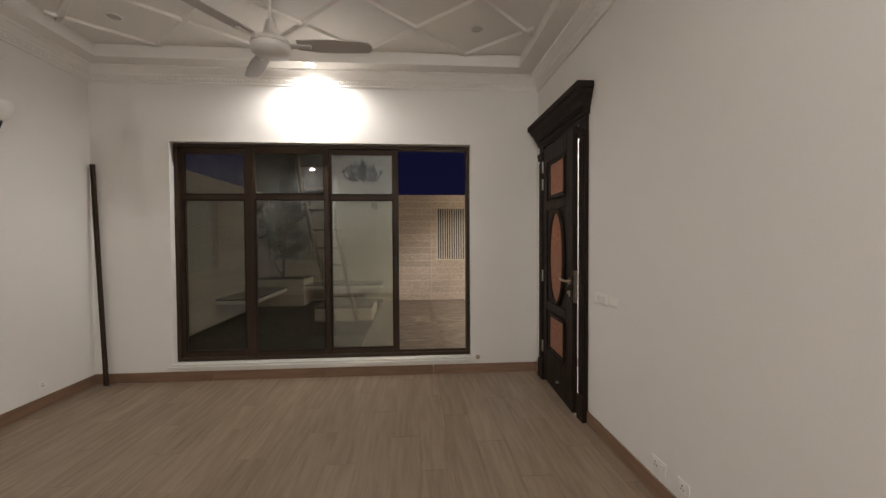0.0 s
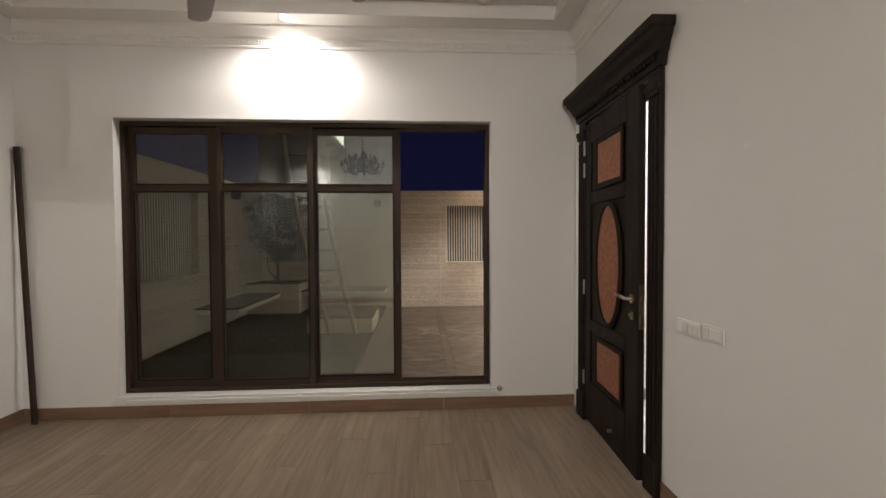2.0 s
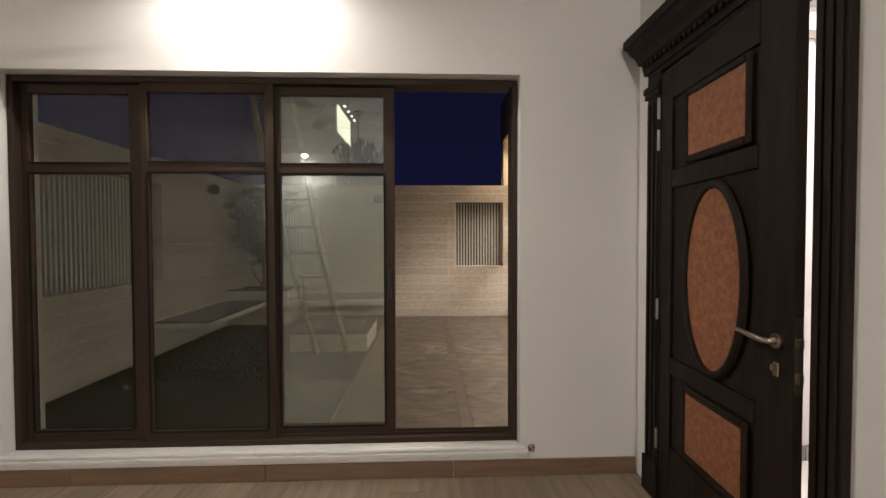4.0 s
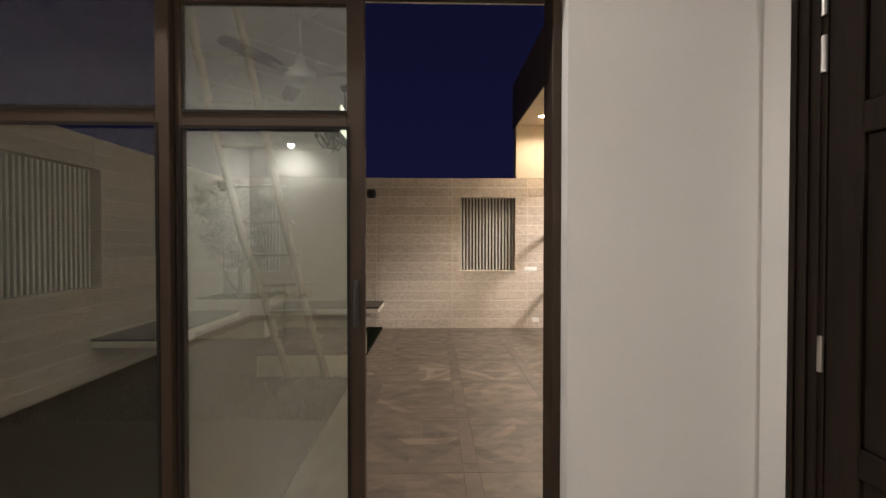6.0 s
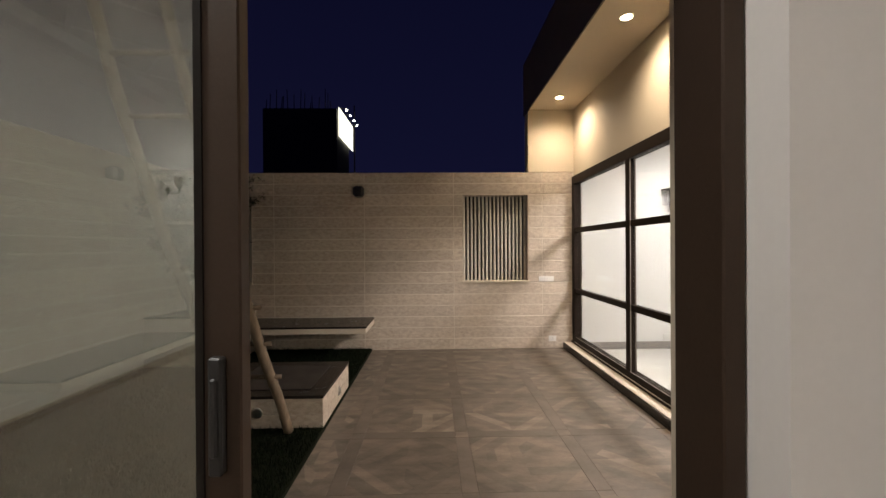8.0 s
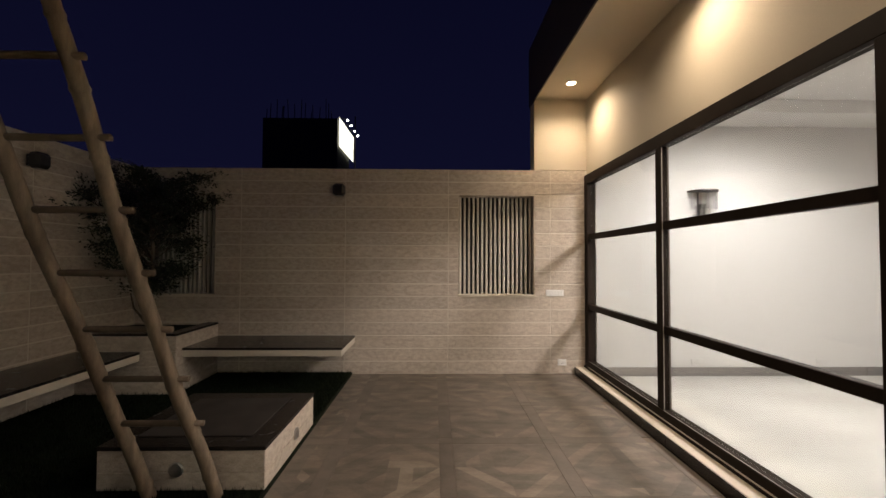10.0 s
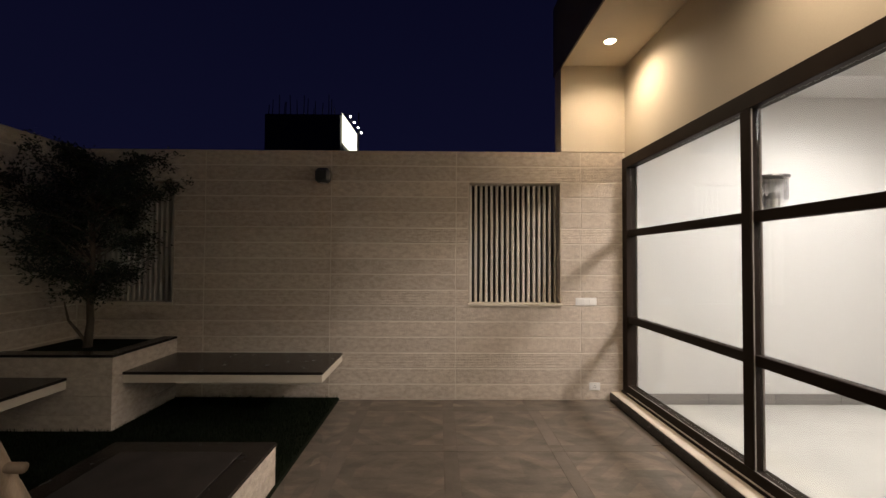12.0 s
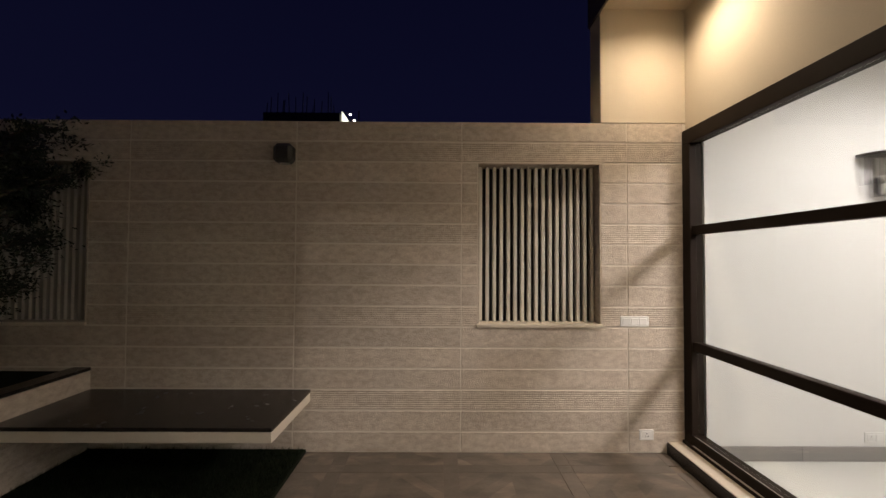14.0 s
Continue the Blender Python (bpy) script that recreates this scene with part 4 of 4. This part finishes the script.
def box_sconce(at, turn):
    s = thing("outdoor_wall_light", "unlit black rounded box wall light", "wall light", at, "outdoor wall lights")
    s.rotation_euler = (0, 0, radians(turn))
    part("mount", boxes((-0.045, 0.045, -0.02, 0.0, -0.05, 0.05), bevel=0.004), BLACKMETAL, s)
    part("shell", boxes((-0.068, 0.068, -0.125, -0.02, -0.068, 0.068), bevel=0.026), BLACKMETAL, s)
    part("lens", lathe([(0.0, -0.0705), (0.035, -0.0705), (0.035, -0.0685), (0.0, -0.0685)], 16, (0, -0.07, 0)), OFFLENS, s)
    return s


box_sconce((-0.335, YE, 2.112), 0)
box_sconce((CXL, 8.345, 2.142), 90)
plate_on("outdoor_switch_plate", "white switch plate on the stone cladding", "switch", (2.165, YE, 0.935), 0, [(0.0, 0.06, "rocker"), (0.06, 0.12, "rocker"), (0.12, 0.18, "rocker")])
plate_on("outdoor_socket", "white socket low on the stone cladding", "socket", (2.245, YE, 0.130), 0, [(0.0, 0.08, "socket")])


def slab_on(parent, x0, x1, y0, y1, z0, z1, mat, name, label=""):
    return part(name, boxes((x0, x1, y0, y1, z0, z1), bevel=0.003), mat, parent, label)


# low box with a granite top
lowbox = thing("low_platform", "low stone-clad platform with a dark granite top", "platform")
PX0, PX1, PYA, PYB = -1.12, -0.19, 7.197, 8.106
part("platform_core", boxes((PX0 + 0.012, PX1 - 0.012, PYA + 0.012, PYB - 0.012, -0.02, 0.238)), STONEGROUT, lowbox)
for z0, z1 in ((0.0, 0.116), (0.119, 0.2375)):
    part("cladding_plank", boxes((PX0, PX1, PYA, PYA + 0.0115, z0, z1), bevel=0.002), STONE, lowbox)
    part("cladding_plank", boxes((PX1 - 0.0115, PX1, PYA + 0.012, PYB - 0.012, z0, z1), bevel=0.002), STONE, lowbox)
    part("cladding_plank", boxes((PX0, PX0 + 0.0115, PYA + 0.012, PYB - 0.012, z0, z1), bevel=0.002), STONE, lowbox)
    part("cladding_plank", boxes((PX0, PX1, PYB - 0.0115, PYB, z0, z1), bevel=0.002), STONE, lowbox)
slab_on(lowbox, PX0 - 0.004, PX1 + 0.004, PYA - 0.004, PYB + 0.004, 0.2385, 0.262, GRANITE, "granite_top", "dark polished granite slab")
# the panel's paler tone includes painted reflection
part("raised_centre", boxes((PX0 + 0.13, PX1 - 0.13, PYA + 0.13, PYB - 0.13, 0.2625, 0.268), bevel=0.002), DUSTSHEEN, lowbox, "dusty granite panel, coloured paler for reflected light")
for c, ax in (((-0.68, PYA - 0.0005, 0.135), "y"), ((PX1 + 0.0005, 7.708, 0.115), "x")):
    s = -1 if ax == "y" else 1
    li = part("step_light", lathe([(0.0, 0.0), (0.036, 0.0), (0.036, 0.008 * s), (0.026, 0.016 * s), (0.0, 0.020 * s)], 18, c, ax), CRYSTAL, lowbox, "small round glass step light", True)
    part("step_light_ring", lathe([(0.030, 0.0), (0.042, 0.0), (0.042, 0.006 * s), (0.034, 0.010 * s)], 18, c, ax), STEEL, li)

# corner planter
planter = thing("corner_planter", "tall stone-clad corner planter with dark coping", "planter")
QX1, QY0, QZ = -1.712, 8.819, 0.595
part("planter_wall", boxes((CXL + 0.0, QX1 - 0.012, QY0 + 0.012, QY0 + 0.11, -0.02, QZ - 0.022), (QX1 - 0.11, QX1 - 0.012, QY0 + 0.11, YE - 0.001, -0.02, QZ - 0.022)), STONEGROUT, planter)
for k in range(4):
    z0, z1 = 0.143 * k, 0.143 * k + 0.140
    part("cladding_plank", boxes((CXL + 0.001, QX1, QY0, QY0 + 0.0115, z0, z1), bevel=0.002), STONE, planter)
    part("cladding_plank", boxes((QX1 - 0.0115, QX1, QY0 + 0.012, YE - 0.002, z0, z1), bevel=0.002), STONE, planter)
part("coping", boxes((CXL + 0.001, QX1 + 0.003, QY0 - 0.003, QY0 + 0.125, QZ - 0.022, QZ), (QX1 - 0.125, QX1 + 0.003, QY0 + 0.1255, YE - 0.002, QZ - 0.022, QZ), bevel=0.003), GRANITE, planter, "dark granite coping")
part("soil", boxes((CXL + 0.001, QX1 - 0.111, QY0 + 0.111, YE - 0.002, 0.1, QZ - 0.03)), SOIL, planter)


def bench(name, x0, x1, y0, y1, z1, label):
    b = thing(name, label, "bench", group="floating benches")
    part("bench_core", boxes((x0 + 0.010, x1 - 0.010, y0 + 0.010, y1, z1 - 0.080, z1 - 0.024)), STONEGROUT, b)
    part("front_edge", boxes((x0, x1, y0, y0 + 0.0098, z1 - 0.085, z1 - 0.0235), bevel=0.002), KERB, b, "cream stone edge strip")
    part("side_edge", boxes((x1 - 0.0098, x1, y0 + 0.0102, y1, z1 - 0.085, z1 - 0.0235), bevel=0.002), KERB, b)
    part("side_edge", boxes((x0, x0 + 0.0098, y0 + 0.0102, y1, z1 - 0.085, z1 - 0.0235), bevel=0.002), KERB, b)
    part("bench_top", boxes((x0 - 0.003, x1 + 0.003, y0 - 0.003, y1, z1 - 0.023, z1), bevel=0.003), GRANITE, b, "dark polished granite slab")
    return b


bench("stone_bench", QX1 + 0.004, -0.155, 8.915, YE - 0.0005, 0.442, "floating bench with dark granite top along the end wall")
bench("stone_bench", CXL + 0.001, -2.05, 7.132, QY0 - 0.006, 0.425, "floating bench with dark granite top along the side wall")

# bamboo ladder
# rungs darker than the rails: their shade is put into this colour
SHADEDRUNG = material("shaded_rung_wood", (0.16, 0.115, 0.075), 0.65, coarse=8, fine=70, vary=0.2, mix=0.7, bump=0.3)
def ladder():
    l = thing("bamboo_ladder", "weathered bamboo ladder with lashed round rungs", "ladder", (0, 0, 0))
    top = 3.95

    def left(z):
        return Vector((-0.778 - 0.192 * z + 0.0190 * z * z, 7.140 - 0.300 * z, z))

    def right(z):
        return Vector((-0.420 - 0.163 * z + 0.0100 * z * z, 7.140 - 0.300 * z, z))
    for ph, at in ((0.3, left), (2.1, right)):
        pts, rad = [], []
        n = 240
        for k in range(n + 1):
            z = top * k / n
            wob = Vector((0.009 * math.sin(2.3 * z + ph) + 0.005 * math.sin(7.3 * z + 3 * ph), 0.006 * math.sin(2.6 * z + ph), 0)) * min(1.0, z * 3)
            u = ((z + ph) / 0.265) % 1
            node = 0.16 * math.exp(-((u - 0.5) / 0.035) ** 2) - 0.05 * math.exp(-((u - 0.42) / 0.05) ** 2)
            pts.append(at(z) + wob)
            rad.append((0.0345 - 0.0012 * z) * (1 + node + 0.03 * math.sin(9 * z + ph)))
        part("rail", tube(pts, rad, 14), BAMBOO, l, smooth=True)
    for k in range(11):
        z = 0.470 + 0.2415 * k + 0.0058 * k * k
        a, b = left(z), right(z)
        s = b - a
        sag = Vector((0, 0, 0.010 * math.sin(3.1 * k)))
        part("rung", tube([a - s * 0.06, a + s * 0.3 + sag * 0.5, a + s * 0.7 - sag * 0.4, b + s * 0.19 + sag], [0.0150, 0.0165, 0.0160, 0.0160], 10), SHADEDRUNG, l, smooth=True)
        for p in (a, b):
            if k % 2 == 0:
                part("lashing", tube([p - s * 0.075 + Vector((0, 0.01, 0.0)), p + s * 0.075 + Vector((0, 0.01, 0.0))], [0.0185, 0.0185], 8), BARK, l)
    return l


ladder()


def tree():
    t = thing("small_tree", "small open-crowned tree with fine dark leaves in the planter", "tree", (-2.25, 9.22, 0.56))
    rng = random.Random(23)
    part("trunk", tube([(0, 0, 0), (0.03, -0.01, 0.22), (0.0, 0.01, 0.46), (0.03, 0.0, 0.78), (0.0, 0.02, 1.15), (0.02, 0.0, 1.55)], [0.036, 0.028, 0.024, 0.019, 0.014, 0.006], 9), BARK, t, smooth=True)
    part("side_stem", tube([(0.02, -0.01, 0.02), (-0.07, -0.03, 0.16), (-0.13, -0.04, 0.24), (-0.16, -0.05, 0.40)], [0.014, 0.012, 0.010, 0.005], 7), BARK, t, smooth=True)
    verts, faces = [], []

    def leaf(p, along):
        u = (along + Vector((rng.gauss(0, 0.8), rng.gauss(0, 0.8), rng.gauss(0, 0.6)))).normalized()
        v = u.cross(Vector((rng.gauss(0, 1), rng.gauss(0, 1), 1.2))).normalized()
        ln, w = rng.uniform(0.020, 0.044), rng.uniform(0.005, 0.010)
        b = len(verts)
        verts.extend([p, p + u * ln * 0.5 + v * w, p + u * ln, p + u * ln * 0.5 - v * w])
        faces.append((b, b + 1, b + 2, b + 3))

    def keep(p):
        p.x, p.y, p.z = max(p.x, -0.385), min(p.y, 0.335), min(p.z, 1.74 - 0.12 * abs(math.sin(9 * p.x)))
        return p
    for k in range(48):
        z = rng.uniform(0.55, 1.45) if k > 4 else rng.uniform(0.30, 0.55)
        a = rng.uniform(0, 2 * math.pi)
        ln = rng.uniform(0.24, 0.72) * (1.0 - 0.42 * abs(z - 1.0)) * (0.75 if k < 5 else 1.0)
        rise = rng.uniform(0.05, 0.40)
        out = Vector((math.cos(a), math.sin(a), 0))
        s0 = Vector((0.015, 0, z))
        m = keep(s0 + out * ln * 0.5 + Vector((0, 0, rise * 0.65)))
        e = keep(s0 + out * ln + Vector((rng.gauss(0, 0.05), rng.gauss(0, 0.05), rise)))
        part("limb", tube([s0, m, e], [0.010, 0.006, 0.0025], 6), BARK, t)
        for j in range(rng.randint(7, 12)):
            f = rng.uniform(0.3, 1.0)
            c = s0.lerp(m, f * 2) if f < 0.5 else m.lerp(e, f * 2 - 1)
            tip = keep(c + (out * rng.uniform(0.0, 0.12) + Vector((rng.gauss(0, 0.10), rng.gauss(0, 0.10), rng.gauss(0.03, 0.08)))))
            d = tip - c
            for q in range(52):
                p = keep(c + d * rng.uniform(0.1, 1.15) + Vector((rng.gauss(0, 0.028), rng.gauss(0, 0.028), rng.gauss(0, 0.022))))
                leaf(p, d.normalized())
    data = bpy.data.meshes.new("crown")
    data.from_pydata(verts, [], faces)
    data.materials.append(LEAF)
    o = new("crown", data)
    o.parent = t
    tagged(o, kind="stuff")
    return t


tree()

# far billboard on a half-built block
far = thing("far_building", "dark half-built block beyond the wall", "building", (0, 0, 0), kind="structure")
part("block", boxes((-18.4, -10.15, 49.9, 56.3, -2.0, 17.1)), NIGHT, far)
rng = random.Random(3)
for k in range(16):
    x = rng.uniform(-18.2, -9.8)
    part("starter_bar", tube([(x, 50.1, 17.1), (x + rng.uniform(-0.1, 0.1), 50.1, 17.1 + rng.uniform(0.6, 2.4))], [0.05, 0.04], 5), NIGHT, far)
board = thing("billboard", "lit billboard with spotlights beside the far block", "billboard", (0, 0, 0))
bb = bmesh.new()
vv = [bb.verts.new(p) for p in ((-9.95, 49.91, 14.0), (-9.88, 57.6, 14.0), (-9.88, 57.6, 17.3), (-9.95, 49.91, 17.3))]
bb.faces.new(vv)
bmesh.ops.solidify(bb, geom=bb.faces[:], thickness=0.2)
part("panel", bb, SIGNGLOW, board)
part("mast", tube([(-9.75, 57.9, -2.0), (-9.75, 57.9, 20.2)], [0.12, 0.08], 8), NIGHT, board)
for k in range(4):
    p = Vector((-9.10, 50.2, 17.0)).lerp(Vector((-9.30, 57.4, 17.45)), k / 3)
    lampart = part("spot_lamp", lathe([(0.0, -0.13), (0.13, -0.05), (0.13, 0.05), (0.0, 0.13)], 10, p), SPOTGLOW, board)
    part("lamp_arm", tube([(-9.95, p.y, 17.25), (p.x, p.y, p.z + 0.15)], [0.04, 0.04], 5), NIGHT, lampart)

# ---- floors, last: pieces ----
floor = solid("floor", boxes((XL, XR, YB, YW, -0.13, ZR - 0.006)), GROUT, "wood-look plank tile floor, brown-grey", "floor")
pm = {}
rows_x = np.arange(XL, XR, 0.2)
for i, x in enumerate(rows_x):
    w = min(0.2, XR - x) - 0.0012
    y = YB - (i * 0.437 % 1.2)
    while y < YW:
        a, b = max(y, YB), min(y + 1.2, YW)
        if b - a > 0.03:
            key = (round(w, 4), round(b - a, 4))
            if key not in pm:
                pm[key] = mesh_of("plank", boxes((0.0, w, 0.0, b - a - 0.0012, -0.0055, 0.0), bevel=0.0012), PLANK)
            o = new("plank", pm[key])
            o.parent, o.location = floor, (float(x), float(a), ZR)
        y += 1.2

paving = solid("pavement", boxes((-0.18, 2.388, YO + 0.031, YE + 0.01, -0.2, -0.007)), GROUT, "brown patterned stone-look square pavers with border strips", "paving")
T, S = 0.658, 0.095
shared = {}


def piece(name, key, make, mat, x, y, z, parent):
    if key not in shared:
        shared[key] = mesh_of(name, make(), mat)
    o = new(name, shared[key])
    o.parent, o.location = parent, (x, y, z)
    return o


def area(q):
    return abs(sum(a[0] * b[1] - b[0] * a[1] for a, b in zip(q, q[1:] + q[:1]))) / 2


def split(q, cx, cy, nx, ny):
    """Cuts a convex outline along a line, leaving a fine gap."""
    out = []
    for s in (1, -1):
        kept = []
        for a, b in zip(q, q[1:] + q[:1]):
            da = s * ((a[0] - cx) * nx + (a[1] - cy) * ny) - 0.0008
            db = s * ((b[0] - cx) * nx + (b[1] - cy) * ny) - 0.0008
            if da >= 0:
                kept.append(a)
            if da * db < 0:
                f = da / (da - db)
                kept.append((a[0] + (b[0] - a[0]) * f, a[1] + (b[1] - a[1]) * f))
        if len(kept) > 2:
            out.append(kept)
    return out


def faceted(w, d, seed):
    """A paver laid out as a star of triangles, each cut into slim staves, a hair apart, on a thin body."""
    rr = random.Random(seed)
    bm = boxes((0, w, 0, d, -0.0065, -0.0008), bevel=0.0008)
    e = 0.001
    c = (w / 2, d / 2)
    square = [(e, e), (w - e, e), (w - e, d - e), (e, d - e)]
    mids = [((p[0] + q[0]) / 2, (p[1] + q[1]) / 2) for p, q in zip(square, square[1:] + square[:1])]
    work = []
    for k in range(4):
        work.append(([mids[k - 1], square[k], mids[k]], 135 if k % 2 == 0 else 45))
        work.append(([mids[k - 1], mids[k], c], rr.choice((45, 135, 0, 90))))
    for tri, angle in work:
        nx, ny = -math.sin(radians(angle)), math.cos(radians(angle))
        along = [p[0] * nx + p[1] * ny for p in tri]
        lo, hi = min(along), max(along)
        n = max(2, round((hi - lo) / 0.085))
        rest = [tri]
        for j in range(1, n):
            at = lo + (hi - lo) * (j + rr.uniform(-0.12, 0.12)) / n
            rest = [stave for q in rest for stave in split(q, nx * at, ny * at, nx, ny)]
        for q in rest:
            if len(q) > 2 and area(q) > 4e-5:
                bm.faces.new([bm.verts.new((x, y, 0.0)) for x, y in q])
    bmesh.ops.recalc_face_normals(bm, faces=bm.faces)
    for f in bm.faces:
        if abs(f.normal.z) > 0.9 and f.calc_center_median().z > -0.0001 and f.normal.z < 0:
            f.normal_flip()
    return bm


P = T + S
x = 0.045
edges_x = []
while x < 2.388:
    edges_x.append(x)
    x += P
yy = 8.55 + 2 * P
for ix, x in enumerate([0.045 - P] + edges_x):
    for iy in range(8):
        y = yy - (iy + 1) * P
        x0, x1 = max(x + S, -0.178), min(x + P, 2.386)
        y0, y1 = max(y + S, YO + 0.033), min(y + P, YE + 0.004)
        s0, s1 = max(x, -0.178), min(x + S, 2.386)
        if y1 - y0 > 0.02:
            if x1 - x0 > 0.02:
                piece("paver", ("t", round(x1 - x0, 3), round(y1 - y0, 3), (ix * 3 + iy) % 5), lambda: faceted(x1 - x0 - 0.0012, y1 - y0 - 0.0012, ix * 3 + iy), PAVER, x0, y0, 0, paving)
            if s1 - s0 > 0.02:
                piece("border_strip", ("v", round(s1 - s0, 3), round(y1 - y0, 3)), lambda: boxes((0, s1 - s0 - 0.0012, 0, y1 - y0 - 0.0012, -0.0065, 0.0), bevel=0.0008), PAVERSTRIP, s0, y0, 0, paving)
        h0, h1 = max(y, YO + 0.033), y + S
        if h1 - h0 > 0.02 and x1 - x0 > 0.02:
            piece("border_strip", ("h", round(x1 - x0, 3), round(h1 - h0, 3)), lambda: boxes((0, x1 - x0 - 0.0012, 0, h1 - h0 - 0.0012, -0.0065, 0.0), bevel=0.0008), PAVERSTRIP, x0, h0, 0, paving)
            if s1 - s0 > 0.02:
                piece("border_strip", ("c", round(s1 - s0, 3), round(h1 - h0, 3)), lambda: boxes((0, s1 - s0 - 0.0012, 0, h1 - h0 - 0.0012, -0.0065, 0.0), bevel=0.0008), PAVER, s0, h0, 0, paving)

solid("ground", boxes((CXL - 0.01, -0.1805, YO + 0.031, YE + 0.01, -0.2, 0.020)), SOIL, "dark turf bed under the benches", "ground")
gv, gf = [], []
grng = random.Random(8)
for k in range(60000):
    x, y = grng.uniform(CXL + 0.02, -0.19), grng.uniform(6.2, YE - 0.01)
    if (PX0 - 0.01 < x < PX1 + 0.01 and PYA - 0.01 < y < PYB + 0.01) or (x < QX1 + 0.01 and y > QY0 - 0.01):
        continue
    h, a = grng.uniform(0.016, 0.040), grng.uniform(0, 6.28)
    b = len(gv)
    gv.extend([(x - 0.003 * math.cos(a), y - 0.003 * math.sin(a), 0.019), (x + 0.003 * math.cos(a), y + 0.003 * math.sin(a), 0.019), (x + grng.uniform(-0.01, 0.01), y + grng.uniform(-0.01, 0.01), h + 0.018)])
    gf.append((b, b + 1, b + 2))
gd = bpy.data.meshes.new("turf")
gd.from_pydata(gv, [], gf)
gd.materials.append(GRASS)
tagged(new("turf", gd), "short dark green turf in the planting bed", "grass", kind="stuff")
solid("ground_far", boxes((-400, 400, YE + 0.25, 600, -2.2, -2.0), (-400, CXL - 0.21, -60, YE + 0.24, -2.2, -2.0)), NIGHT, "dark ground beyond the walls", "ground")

# cladding planks of the boundary walls
ROWH = ZWALL / 16
cols = [(-2.658, -1.472), (-1.472, -0.275), (-0.275, 0.921), (0.921, 2.118), (2.118, XG)]


def clad(parent, a, b, z0, z1, axis, ribbed=False):
    """One ribbed plank on a wall; a..b is along the wall."""
    ln, ht = b - a - 0.009, z1 - z0 - 0.012

    def make():
        if not ribbed:
            return boxes((0, ln, 0, 0.0043, 0, ht), bevel=0.0015)
        line, n = [(0.0043, 0.0)], 9
        for k in range(n):
            b0, b1 = ht * k / n, ht * (k + 1) / n
            line += [(0.0016, b0 + 0.0005), (0.0, b0 + 0.003), (0.0, b1 - 0.004), (0.0016, b1 - 0.0012)]
        return prism(line + [(0.0043, ht)], ln, "x", 0.0)
    key = ("clad", round(ln, 3), round(ht, 3), ribbed)
    o = piece("cladding_plank", key, make, STONE, 0, 0, 0, parent)
    if axis == "y":
        o.location = (a + 0.0045, YE, z0 + 0.006)
    else:
        o.matrix_basis = pose(CXL - 0.0, a + 0.0045, z0 + 0.006, 0, 0, 90)
    return o


def cut(segs, spans, z0, z1):
    """The stretches of a row that are left beside the openings."""
    if z1 < GZ0 + 0.03 or z0 > GZ1 - 0.03:
        return segs
    for g0, g1 in spans:
        kept = []
        for u, v in segs:
            if v <= g0 or u >= g1:
                kept.append((u, v))
            else:
                kept += [(u, g0 - 0.002)] if u < g0 - 0.01 else []
                kept += [(g1 + 0.002, v)] if v > g1 + 0.01 else []
        segs = kept
    return segs


for r in range(16):
    z0, z1 = r * ROWH, (r + 1) * ROWH
    for a, b in cols:
        for u, v in cut([(a, b)], GX, z0, z1):
            if v - u > 0.02:
                clad(wall_end, u, v, z0, z1, "y", r % 4 == 2)
    for k in range(5):
        for u, v in cut([(max(YE - 1.2 * (k + 1), YO + 0.21), YE - 1.2 * k - 0.002)], (GY,), z0, z1):
            if v - u > 0.02:
                clad(wall_side, u, v, z0, z1, "x", r % 4 == 2)
